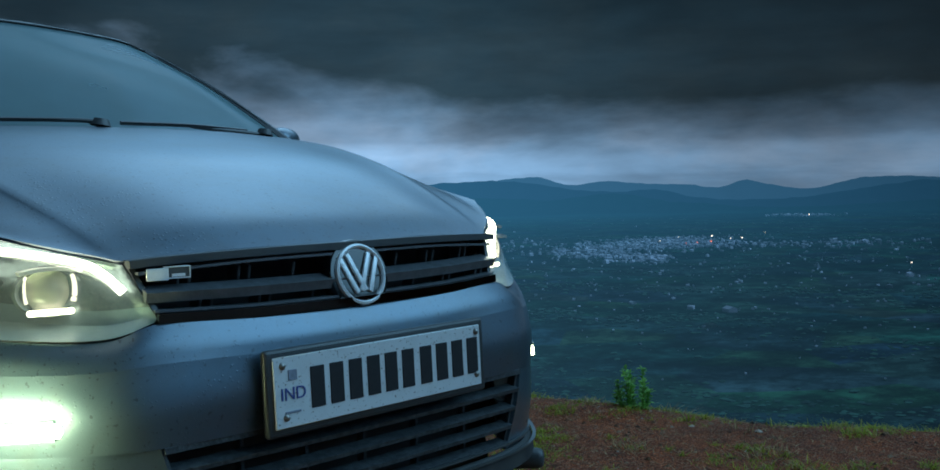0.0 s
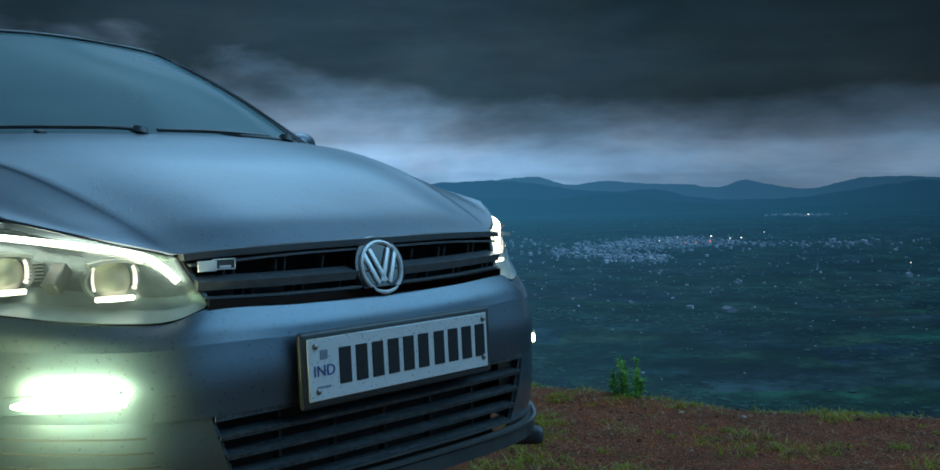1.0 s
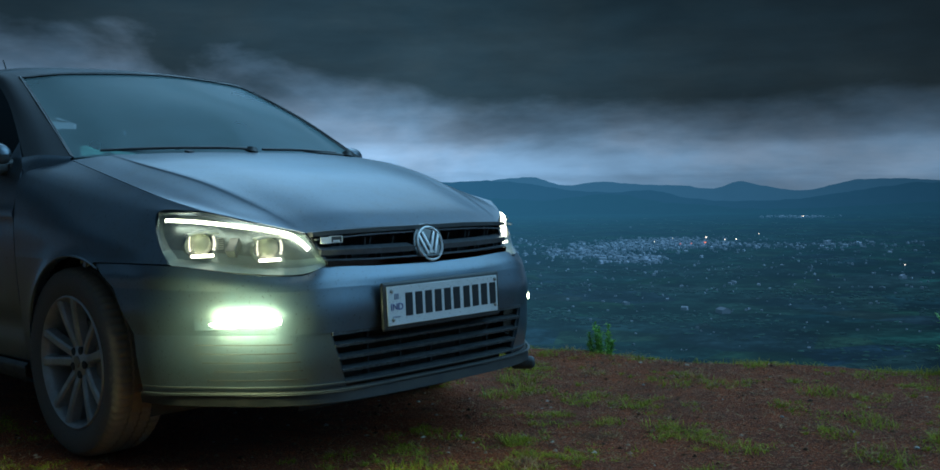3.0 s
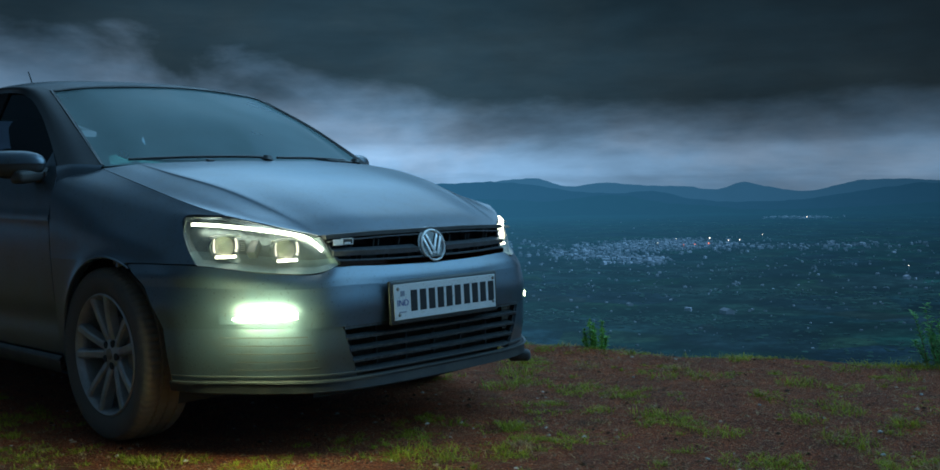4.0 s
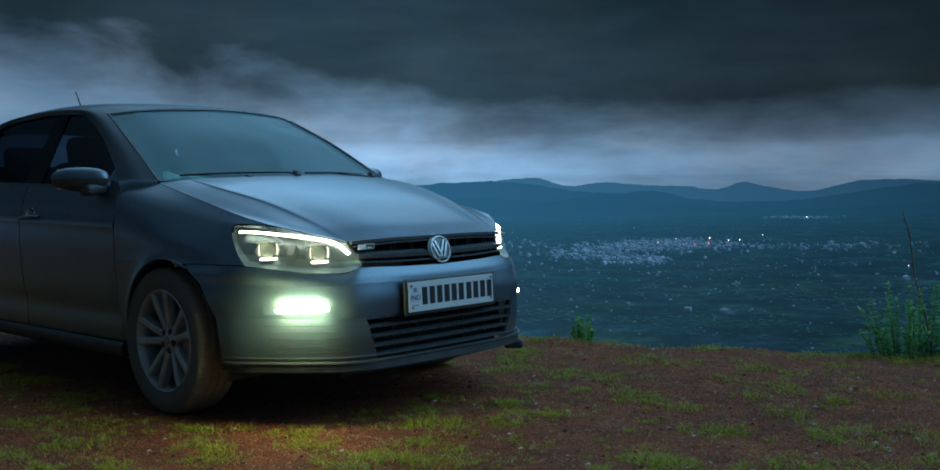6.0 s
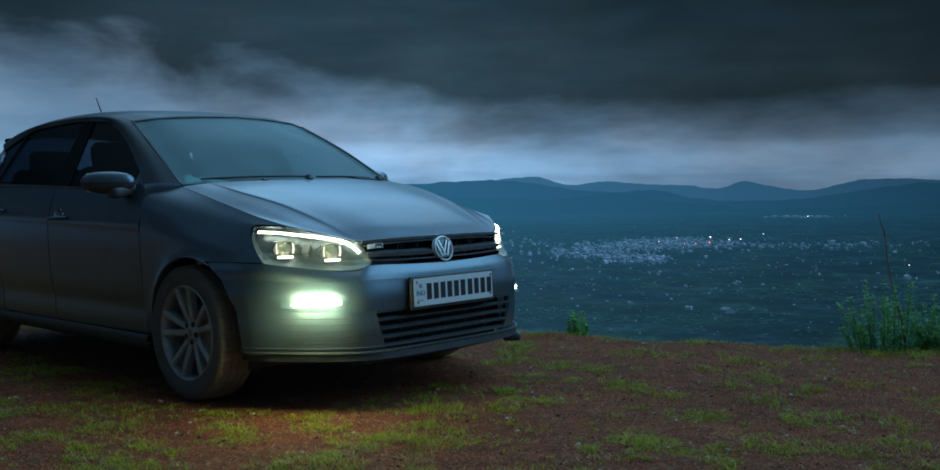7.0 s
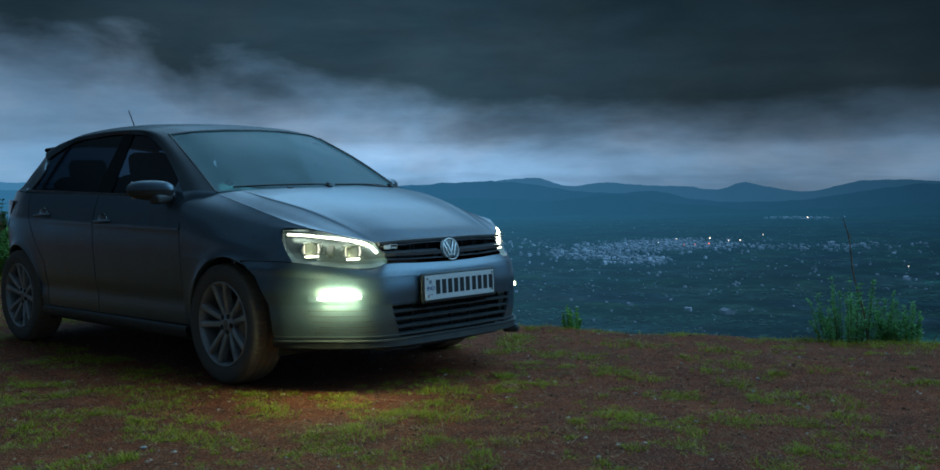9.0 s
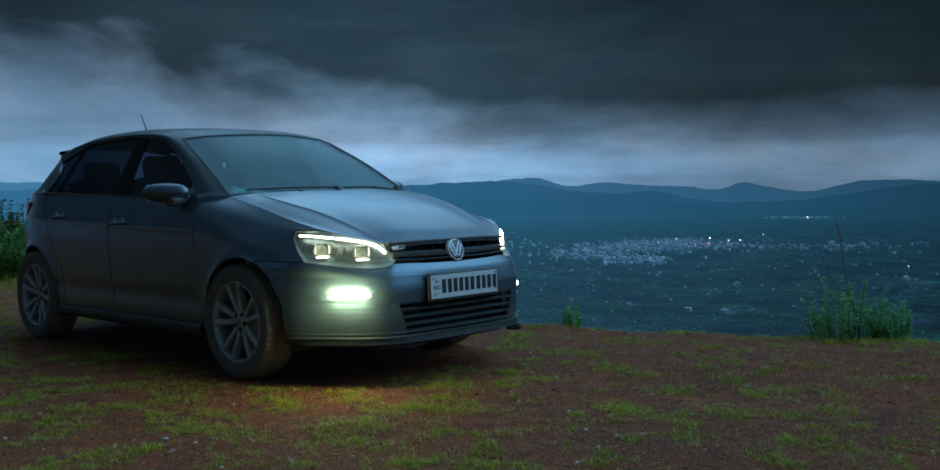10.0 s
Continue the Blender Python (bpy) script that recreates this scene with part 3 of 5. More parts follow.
# raised crease on each side of the bonnet is in its columns; a narrow scuttle closes it behind
part("scuttle", Shell().grid(loft([[(-0.66, 0.235, 0.972), (-0.4, 0.125, 0.990), (0, 0.075, 0.994), (0.4, 0.125, 0.990), (0.66, 0.235, 0.972)],
                                  [(-0.66, 0.30, 0.975), (-0.4, 0.20, 0.990), (0, 0.15, 0.992), (0.4, 0.20, 0.990), (0.66, 0.30, 0.975)]], 31, 4), 0.02, inward=(0, 0, 0.5)), BLACK, car)

# front wings
c1 = [(0.704, -0.392, 0.797), (0.728, -0.29, 0.806), (0.752, -0.15, 0.829), (0.778, 0.06, 0.868), (0.788, 0.357, 0.935)]
c2 = [(0.739, -0.45, 0.715), (0.776, -0.30, 0.730), (0.805, -0.12, 0.745), (0.820, 0.09, 0.760), (0.8265, 0.357, 0.800)]
c3 = [(0.752, -0.52, 0.645), (0.788, -0.36, 0.645), (0.814, -0.18, 0.645), (0.826, 0.06, 0.645), (0.829, 0.357, 0.645)]
up = loft([right(c) for c in (SEAM, c1, c2, c3)], 64, 34)
wing = Shell().grid(up, 0.02, cut_arch(up, ARCH_F, ARCH), inward=(0, 0, 0.6))
low = side_grid(0.0, 0.357, 0.235, 0.645, 32, 34)
keep = cut_arch(low, ARCH_F, ARCH)
wing.grid(low, 0.03, keep, inward=(0, 0, 0.4))
both("front_wing", wing, PAINT)

# rolled lips round the wheel arches
for cy, a0, a1 in ((ARCH_F[0], 2.80, 0.02), (ARCH_R[0], 3.14, 0.10)):
    lip = [(float(W(cy - ARCH * math.cos(a), 0.305 + ARCH * math.sin(a))) + 0.006, cy - ARCH * math.cos(a), 0.305 + ARCH * math.sin(a)) for a in np.linspace(a0, a1 if cy > 1 else 1.12, 12)]
    both("arch_lip", tube(right(lip), 0.008, 8, 0.4, 40), PAINT)

# doors: lower panels
DOOR_A = 0.362
DOOR_B = 1.335
rear_edge = lambda z: 2.02 + 0.27 * np.clip((z - 0.55) / 0.4, 0, 1) ** 0.8


def crease(g):
    """A pressed line along the flank, and a shallow scoop low on the door."""
    z, y = g[..., 2], g[..., 1]
    line = 0.795 + 0.022 * (y - 0.4)
    g[..., 0] -= 0.006 * np.exp(-((z - line) / 0.016) ** 2)
    g[..., 0] += 0.010 * np.exp(-((z - 0.40) / 0.05) ** 2)
    return g


belt = lambda y: 0.952 + 0.030 * (y - 0.4)
fd = Shell().grid(crease(side_grid(DOOR_A, DOOR_B - 0.004, 0.275, belt, 44, 40)), 0.02, inward=BODY_IN)
front_doors = both("front_door", fd, PAINT)
rd_g = crease(side_grid(DOOR_B + 0.004, rear_edge, 0.275, belt, 44, 40))
rd = Shell().grid(rd_g, 0.02, cut_arch(rd_g, ARCH_R, ARCH + 0.05, 0.0), inward=BODY_IN)
rear_doors = both("rear_door", rd, PAINT)
# rear quarter
rq_g = crease(side_grid(lambda z: rear_edge(z) + 0.008, lambda z: 2.96 - 0.10 * abs(z - 0.6), 0.235, belt, 46, 44))
rq = Shell().grid(rq_g, 0.025, cut_arch(rq_g, ARCH_R, ARCH), inward=(0, 2.0, 0.6))
both("rear_wing", rq, PAINT)
# sills
sill = Shell().grid(loft([right([(0.806, 0.34, 0.272), (0.806, 1.2, 0.272), (0.806, 2.09, 0.272)]), right([(0.818, 0.34, 0.255), (0.818, 1.2, 0.255), (0.818, 2.09, 0.255)]),
                          right([(0.80, 0.34, 0.205), (0.80, 1.2, 0.205), (0.80, 2.09, 0.205)]), right([(0.72, 0.34, 0.185), (0.72, 1.2, 0.185), (0.72, 2.09, 0.185)])], 20, 14), 0.0, inward=(0, 1.2, 0.5))
both("sill", sill, BLACK, "dusty black sill")

# glasshouse
RAIL_IN = [(0.668, 0.245, 0.985), (0.630, 0.46, 1.112), (0.590, 0.69, 1.232), (0.553, 0.915, 1.331), (0.562, 1.15, 1.373), (0.562, 1.55, 1.384), (0.553, 2.0, 1.371), (0.532, 2.35, 1.340), (0.505, 2.60, 1.300)]
g_top = [(0.40, 0.985), (0.60, 1.110), (0.80, 1.222), (1.00, 1.305), (1.20, 1.342), (1.55, 1.354), (1.95, 1.338), (2.16, 1.290), (2.33, 1.225)]
RAIL_OUT = [(float(G(z)) + 0.004, y, z) for y, z in g_top]
both("roof_rail", Shell().grid(loft([right(RAIL_IN), right([((a[0] * 0.45 + b[0] * 0.55) + 0.012, (a[1] + b[1]) / 2, (a[2] + b[2]) / 2 + 0.008) for a, b in zip(RAIL_IN, RAIL_OUT)]), right(RAIL_OUT)], 65, 10), 0.02, inward=(0, 1.2, 1.0)), ROOFSHADE)
# triangle below the pillar, where the mirror sits
foot = Shell().grid(loft([right([(0.664, 0.243, 0.988), (0.738, 0.322, 0.996), (0.773, 0.402, 0.990)]), right([(0.674, 0.240, 0.980), (0.748, 0.308, 0.978), (0.786, 0.375, 0.966)]),
                          right([(0.672, 0.232, 0.970), (0.742, 0.292, 0.956), (0.790, 0.352, 0.934)])], 16, 10), 0.0, inward=(0, 0.8, 0.8))
foot.grid(loft([right([(0.773, 0.402, 0.990), (float(G(1.05)) + 0.006, 0.50, 1.050)]), right([(0.790, 0.352, 0.934), (0.788, 0.52, 0.955)])], 8, 6), 0.0, inward=(0, 0.8, 0.8))
both("pillar_foot", foot, PAINT)
# C-pillar
cp = [[(float(G(z)) + 0.004, y, z) for y, z in ((2.33, 1.225), (2.30, 1.13), (2.36, 1.035), (2.45, 1.012))],
      [(0.56, 2.47, 1.27), (0.63, 2.55, 1.16), (0.69, 2.60, 1.06), (0.725, 2.62, 1.02)],
      [(0.505, 2.60, 1.300), (0.55, 2.73, 1.17), (0.60, 2.81, 1.06), (0.62, 2.84, 1.02)]]
both("rear_pillar", Shell().grid(loft([right(c) for c in cp], 20, 12), 0.02, inward=(0, 1.8, 0.9)), PAINT)


def pane(y_bottom, y_top, n=14):
    """Side glass between the belt and the rail."""
    rows = []
    for u in np.linspace(0, 1, n):
        col = []
        for v in np.linspace(0, 1, 8):
            y = (1 - v) * (y_bottom[0] + u * (y_bottom[1] - y_bottom[0])) + v * (y_top[0] + u * (y_top[1] - y_top[0]))
            zt = float(np.interp(y, [p[0] for p in g_top], [p[1] for p in g_top]))
            z = belt(y) + v * (zt - belt(y))
            col.append((-(float(G(z)) - 0.006), y, z))
        rows.append(col)
    return np.array(rows)


both("side_window", Shell().grid(pane((0.44, 1.24), (0.50, 1.27)), 0.004, inward=BODY_IN), SIDEGLASS, "dark front side window")
both("side_window", Shell().grid(pane((1.40, 2.40), (1.37, 2.28)), 0.004, inward=BODY_IN), REARSIDE, "dark rear side window")
both("window_pillar", Shell().grid(loft([right([(float(G(z)) + 0.002, y, z) for z, y in ((0.97, 1.225), (1.15, 1.245), (1.352, 1.262))]),
                                         right([(float(G(z)) + 0.002, y, z) for z, y in ((0.97, 1.415), (1.15, 1.40), (1.352, 1.38))])], 10, 4), 0.01, inward=BODY_IN), MATTEBLACK)
both("window_divider", strip(right([(float(G(z)) + 0.002, y, z) for z, y in ((1.01, 2.20), (1.14, 2.15), (1.30, 2.08))]), (0, 1, 0), 0.022, 0.010, 10), MATTEBLACK)
both("window_trim", strip(right([(float(G(belt(y))) + 0.006, y, belt(y) + 0.006) for y in (0.46, 0.9, 1.35, 1.8, 2.36)]), (0, 0, 1), 0.018, 0.010), BLACK)

# roof and screens
roof_rows = []
for w0, w1, w2, w3 in zip([(0, 0.79, 1.368), (0, 1.12, 1.414), (0, 1.6, 1.438), (0, 2.2, 1.428), (0, 2.68, 1.384)],
                          [(0.20, 0.80, 1.364), (0.2, 1.12, 1.410), (0.2, 1.6, 1.434), (0.2, 2.2, 1.424), (0.19, 2.68, 1.379)],
                          [(0.41, 0.845, 1.351), (0.42, 1.13, 1.398), (0.42, 1.6, 1.419), (0.41, 2.17, 1.406), (0.38, 2.66, 1.352)],
                          [(0.551, 0.915, 1.332), (0.560, 1.15, 1.374), (0.560, 1.6, 1.383), (0.545, 2.15, 1.360), (0.505, 2.60, 1.302)]):
    roof_rows.append(right([w3, w2, w1]) + [w0, w1, w2, w3])
part("roof", Shell().grid(loft(roof_rows, 49, 33), 0.02, inward=(0, 1.5, 1.0)), ROOFSHADE, car, "dark grey roof, shaded near-black in its colour, beaded with rain")
ws_rows = [[(-0.655, 0.255, 0.985), (-0.45, 0.175, 0.992), (0, 0.11, 0.996), (0.45, 0.175, 0.992), (0.655, 0.255, 0.985)],
           [(-0.606, 0.585, 1.172), (-0.42, 0.50, 1.192), (0, 0.435, 1.203), (0.42, 0.50, 1.192), (0.606, 0.585, 1.172)],
           [(-0.545, 0.905, 1.326), (-0.38, 0.835, 1.346), (0, 0.782, 1.360), (0.38, 0.835, 1.346), (0.545, 0.905, 1.326)]]
part("windscreen", Shell().grid(loft(ws_rows, 33, 21), 0.006, inward=(0, 1.2, 0.9)), GLASS, car, "rain-wet windscreen")
part("windscreen_seal", strip([(w, y - 0.004, z + 0.004) for w, y, z in ws_rows[2]], (0, -0.5, 1), 0.004, 0.016, 30), BLACK, car)
for s in (-1, 1):
    part("windscreen_seal", strip([(s * (abs(r[4][0]) + 0.006), r[4][1] + 0.002, r[4][2] + 0.004) for r in ws_rows], (s, 0, 0.4), 0.016, 0.006, 20), BLACK, car)
hatch_rows = [[(-0.49, 2.63, 1.305), (-0.25, 2.70, 1.350), (0, 2.72, 1.360), (0.25, 2.70, 1.350), (0.49, 2.63, 1.305)],
              [(-0.595, 2.83, 1.05), (-0.3, 2.93, 1.06), (0, 2.95, 1.06), (0.3, 2.93, 1.06), (0.595, 2.83, 1.05)]]
part("rear_window", Shell().grid(loft(hatch_rows, 21, 10), 0.006, inward=(0, 1.5, 1.0)), REARGLASS, car)
tail = [[(-0.62, 2.84, 1.04), (-0.3, 2.95, 1.05), (0, 2.97, 1.05), (0.3, 2.95, 1.05), (0.62, 2.84, 1.04)],
        [(-0.66, 2.90, 0.85), (-0.35, 3.03, 0.86), (0, 3.05, 0.86), (0.35, 3.03, 0.86), (0.66, 2.90, 0.85)],
        [(-0.64, 2.95, 0.62), (-0.35, 3.06, 0.62), (0, 3.08, 0.62), (0.35, 3.06, 0.62), (0.64, 2.95, 0.62)],
        [(-0.60, 2.93, 0.24), (-0.35, 3.04, 0.24), (0, 3.06, 0.24), (0.35, 3.04, 0.24), (0.60, 2.93, 0.24)]]
part("tailgate", Shell().grid(loft(tail, 25, 21), 0.02, inward=(0, 1.5, 0.6)), PAINT, car)
spoiler = loft([[(-0.47, 2.60, 1.318), (-0.2, 2.66, 1.372), (0, 2.67, 1.378), (0.2, 2.66, 1.372), (0.47, 2.60, 1.318)],
                [(-0.455, 2.78, 1.322), (-0.2, 2.86, 1.366), (0, 2.88, 1.370), (0.2, 2.86, 1.366), (0.455, 2.78, 1.322)],
                [(-0.455, 2.78, 1.295), (-0.2, 2.86, 1.335), (0, 2.88, 1.340), (0.2, 2.86, 1.335), (0.455, 2.78, 1.295)],
                [(-0.47, 2.62, 1.285), (-0.2, 2.70, 1.335), (0, 2.71, 1.340), (0.2, 2.70, 1.335), (0.47, 2.62, 1.285)]], 25, 13)
part("roof_spoiler", Shell().grid(spoiler, 0.0, inward=(0, 2.7, 1.33)), GLOSSBLACK, car)
both("tail_lamp", Shell().grid(loft([right([(0.80 + float(side_y(2.58)), 2.60, 0.955), (0.735, 2.76, 0.96), (0.665, 2.88, 0.95)]), right([(float(W(2.66, 0.87)) + 0.006, 2.66, 0.87), (0.735, 2.79, 0.87), (0.675, 2.90, 0.87)]),
                                     right([(float(W(2.70, 0.78)) + 0.006, 2.70, 0.78), (0.735, 2.81, 0.78), (0.68, 2.91, 0.79)])], 10, 10), 0.01, inward=(0, 2.3, 0.8)), REDLAMP, "dark red tail lamp, unlit")
# floor pan, engine bay and inner arches close the body
und = bmesh.new()
box(und, 1.36, 3.2, 0.10, pose(0, 1.32, 0.245), 0.02)
box(und, 1.10, 0.55, 0.36, pose(0, -0.42, 0.42), 0.03)
box(und, 1.22, 0.10, 0.66, pose(0, 0.36, 0.55), 0.02)
part("floor_pan", und, VOID, car)
for cy in (ARCH_F[0], ARCH_R[0]):
    ln = Shell()
    arc = np.array([[(-0.55 - 0.212 * v, cy + (ARCH + 0.012) * math.cos(a), 0.305 + (ARCH + 0.012) * math.sin(a)) for a in np.linspace(-0.35, math.pi + 0.35, 28)] for v in np.linspace(0, 1, 5)])
    ln.grid(arc)
    disc = [(-0.55, cy, 0.305)] + [tuple(p) for p in arc[0]]
    ln.faces(disc, [(0, i, i + 1) for i in range(1, len(disc) - 1)])
    both("arch_liner", ln, VOID)

# front bumper: rows from the lamps down to the lip, stations from the centre to the arch
BUMP = {
    "T": [(0, -0.861, 0.618), (0.22, -0.856, 0.619), (0.395, -0.824, 0.626), (0.480, -0.793, 0.603), (0.607, -0.692, 0.612), (0.745, -0.528, 0.638), (0.787, -0.35, 0.641), (0.812, -0.185, 0.641)],
    "A": [(0, -0.887, 0.562), (0.22, -0.882, 0.563), (0.41, -0.858, 0.566), (0.512, -0.814, 0.560), (0.622, -0.712, 0.562), (0.737, -0.550, 0.568), (0.788, -0.42, 0.570), (0.812, -0.301, 0.570)],
    "B": [(0, -0.886, 0.435), (0.22, -0.882, 0.435), (0.431, -0.866, 0.435), (0.535, -0.808, 0.435), (0.632, -0.702, 0.435), (0.727, -0.560, 0.435), (0.778, -0.470, 0.435), (0.800, -0.395, 0.435)],
    "C": [(0, -0.884, 0.268), (0.20, -0.882, 0.268), (0.376, -0.866, 0.268), (0.502, -0.815, 0.268), (0.612, -0.710, 0.268), (0.712, -0.565, 0.268), (0.764, -0.48, 0.268), (0.787, -0.416, 0.268)],
    "D": [(0, -0.902, 0.257), (0.20, -0.898, 0.257), (0.385, -0.878, 0.257), (0.512, -0.824, 0.257), (0.624, -0.718, 0.257), (0.724, -0.569, 0.257), (0.772, -0.479, 0.257), (0.792, -0.408, 0.257)],
    "E": [(0, -0.906, 0.228), (0.20, -0.902, 0.228), (0.385, -0.882, 0.228), (0.512, -0.828, 0.228), (0.620, -0.722, 0.228), (0.720, -0.575, 0.228), (0.768, -0.485, 0.228), (0.786, -0.406, 0.228)],
    "F": [(0, -0.84, 0.212), (0.20, -0.84, 0.212), (0.36, -0.82, 0.212), (0.48, -0.77, 0.212), (0.58, -0.67, 0.212), (0.67, -0.54, 0.212), (0.71, -0.47, 0.212), (0.73, -0.400, 0.212)],
}


def across(key):
    r = BUMP[key]
    return right(list(reversed(r[1:]))) + list(r)


def bulge(rows, a):
    """A row between two rows, pushed out by a."""
    p, q = (np.array(r) for r in rows)
    m = (p + q) / 2
    out = m - np.array((0, 0.2, 0))
    out[:, 2] = 0
    out /= np.linalg.norm(out, axis=1, keepdims=True)
    return [tuple(r) for r in m + out * a]


bump = Shell()
bump.grid(loft([across("T"), bulge((across("T"), across("A")), 0.006), across("A")], 113, 9), 0.012, inward=(0, 0, 0.5))
bump.grid(loft([across("A"), bulge((across("A"), across("B")), 0.008), across("B")], 113, 13), 0.012, inward=(0, 0, 0.5))
cornerpiece = loft([right(BUMP["B"][2:]), bulge((right(BUMP["B"][2:]), right(BUMP["C"][2:])), 0.006), right(BUMP["C"][2:])], 97, 29)
bump.grid(cornerpiece, 0.010, inward=(0, 0, 0.4))
bump.grid(cornerpiece * np.array((-1, 1, 1)), 0.010, inward=(0, 0, 0.4))
bumper = part("front_bumper", bump, PAINT, car, "dark grey front bumper, greenish by its fog lamps and their added halo")
for s in (-1, 1):
    part("towing_cap", lathe(bmesh.new(), [(0.0, 0.0022), (0.0245, 0.0020), (0.0262, 0.0), (0.0265, -0.01)], 28, pose(s * 0.486, -0.8385, 0.497, 0, 0, -90 + s * 25)), PAINT, car)
part("front_lip", Shell().grid(loft([across("C"), across("D"), across("E"), across("F")], 113, 13, sharp=True), 0.0, inward=(0, 0, 0.25)), LIPGREY, car)
# lip end caps and a thin bright pressing line over the lip
for dz, dy in ((0.013, 0.0), (-0.004, 0.014)):
    part("lip_line", strip([(w * (1 + 0.8 * dy), y - 0.004 - dy, z + dz) for w, y, z in across("C")], (0, 0, 1), 0.0035, 0.008, 90), LAMPGREY, car)
lipcap = bmesh.new()
box(lipcap, 0.045, 0.09, 0.045, pose(0.512, -0.802, 0.210, 0, 0, 42), 0.016, 3)
part("lip_end", lipcap, BLACK, car)
# crash bar and dark cavity behind the openings
cav = Shell().grid(loft([[(-0.42, -0.70, 0.735), (0, -0.745, 0.735), (0.42, -0.70, 0.735)], [(-0.46, -0.74, 0.19), (0, -0.78, 0.19), (0.46, -0.74, 0.19)]], 12, 4), 0.0, inward=(0, 0, 0.5))
part("radiator", cav, VOID, car)

# lower grille
lg = part("lower_grille", strip([(-0.424, -0.850, 0.430), (-0.2, -0.862, 0.431), (0, -0.864, 0.431), (0.2, -0.862, 0.431), (0.424, -0.850, 0.430)], (0, 0, 1), 0.010, 0.04, 24), GRILLEBLACK, car)
for k, z in enumerate((0.396, 0.358, 0.320, 0.284)):
    hw = 0.376 + (z - 0.268) / 0.167 * 0.055 - 0.002
    part("grille_bar", strip([(-hw, -0.858, z), (-hw / 2, -0.866, z), (0, -0.868, z), (hw / 2, -0.866, z), (hw, -0.858, z)], (0, -0.25, 1), 0.008, 0.030, 24), GRILLEBLACK, lg, "black slat, flecked with water")
for x in (-0.27, -0.135, 0.0, 0.135, 0.27):
    bm = bmesh.new()
    box(bm, 0.007, 0.02, 0.155, pose(x, -0.838, 0.35), 0.001, 1)
    part("grille_upright", bm, GRILLEBLACK, lg)
rimw = [(-0.427, -0.852, 0.434), (-0.400, -0.854, 0.352), (-0.376, -0.852, 0.274)]
for s in (1, -1):
    part("grille_edge", strip([(s * x, y, z) for x, y, z in rimw], (s * -1, 0, 0.2), 0.008, 0.02, 8), GRILLEBLACK, lg)

# upper grille: cavity frame, slat and fins
ug = part("upper_grille", strip([(-0.428, -0.772, 0.7215), (-0.38, -0.781, 0.7245), (-0.22, -0.805, 0.729), (0, -0.814, 0.730), (0.22, -0.805, 0.729), (0.38, -0.781, 0.7245), (0.428, -0.772, 0.7215)], (0, 0, 1), 0.013, 0.05, 40), BLACK, car)
for s in (-1, 1):
    part("grille_edge", strip([(s * 0.424, -0.764, 0.724), (s * 0.409, -0.788, 0.675), (s * 0.392, -0.811, 0.627)], (-s, 0.0, 0.25), 0.009, 0.016, 12), BLACK, ug)
part("grille_bar", strip([(-0.398, -0.802, 0.634), (-0.22, -0.832, 0.629), (0, -0.841, 0.628), (0.22, -0.832, 0.629), (0.398, -0.802, 0.634)], (0, 0, 1), 0.016, 0.05, 24), GLOSSBLACK, ug)
part("grille_bar", strip([(-0.412, -0.795, 0.672), (-0.22, -0.824, 0.669), (0, -0.833, 0.668), (0.22, -0.824, 0.669), (0.412, -0.795, 0.672)], (0, -0.3, 1), 0.017, 0.036, 24), SATIN, ug, "satin grey middle slat with a bright edge")
part("grille_bar", strip([(-0.418, -0.788, 0.706), (-0.22, -0.816, 0.715), (0, -0.825, 0.716), (0.22, -0.816, 0.715), (0.418, -0.788, 0.706)], (0, 0, 1), 0.0045, 0.02, 24), SATIN, ug)
part("grille_bar", strip([(-0.402, -0.808, 0.645), (-0.22, -0.837, 0.640), (0, -0.846, 0.639), (0.22, -0.837, 0.640), (0.402, -0.808, 0.645)], (0, 0, 1), 0.004, 0.02, 24), SATIN, ug)
for x in (-0.345, -0.325, -0.235, -0.215, -0.125, 0.125, 0.215, 0.235, 0.325, 0.345):
    for z, h in ((0.692, 0.036), (0.646, 0.034)):
        bm = bmesh.new()
        box(bm, 0.006, 0.03, h, pose(x + (0.03 if z < 0.66 else 0), -0.800 + 0.2 * x * x - (0.016 if z < 0.66 else 0), z, 14, 0, 0), 0.0015, 1)
        part("grille_fin", bm, BLACK, ug)

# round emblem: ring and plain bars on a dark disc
EMB = pose(0, -0.842, 0.673, 0, 0, -90) @ pose(0, 0, 0, 0, -14, 0)
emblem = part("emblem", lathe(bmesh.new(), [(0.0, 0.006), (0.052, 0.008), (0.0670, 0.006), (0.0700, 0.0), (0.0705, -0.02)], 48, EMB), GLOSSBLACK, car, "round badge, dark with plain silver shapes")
part("emblem_ring", lathe(bmesh.new(), [(0.0495, 0.007), (0.0505, 0.012), (0.0535, 0.0145), (0.0575, 0.0125), (0.059, 0.006)], 56, EMB), CHROME, emblem)
for dy, dz, tilt, ln in ((-0.029, -0.002, 24, 0.072), (-0.0105, 0.004, 24, 0.078), (0.0105, 0.004, -24, 0.078), (0.029, -0.002, -24, 0.072)):
    bm = bmesh.new()
    box(bm, 0.007, 0.0098, ln, EMB @ pose(0.0095, dy, dz, tilt, 0, 0), 0.002, 2)
    part("emblem_bar", bm, CHROME, emblem)

# small grille badge: plain slanted block and outlined tab
BD = pose(-0.376, -0.808, 0.702, 0, 0, -14)
badge = part("grille_badge", box(bmesh.new(), 0.036, 0.004, 0.020, BD @ pose(-0.014, 0, 0.001), 0.001, 1), CHROME, car, "small silver trim badge")
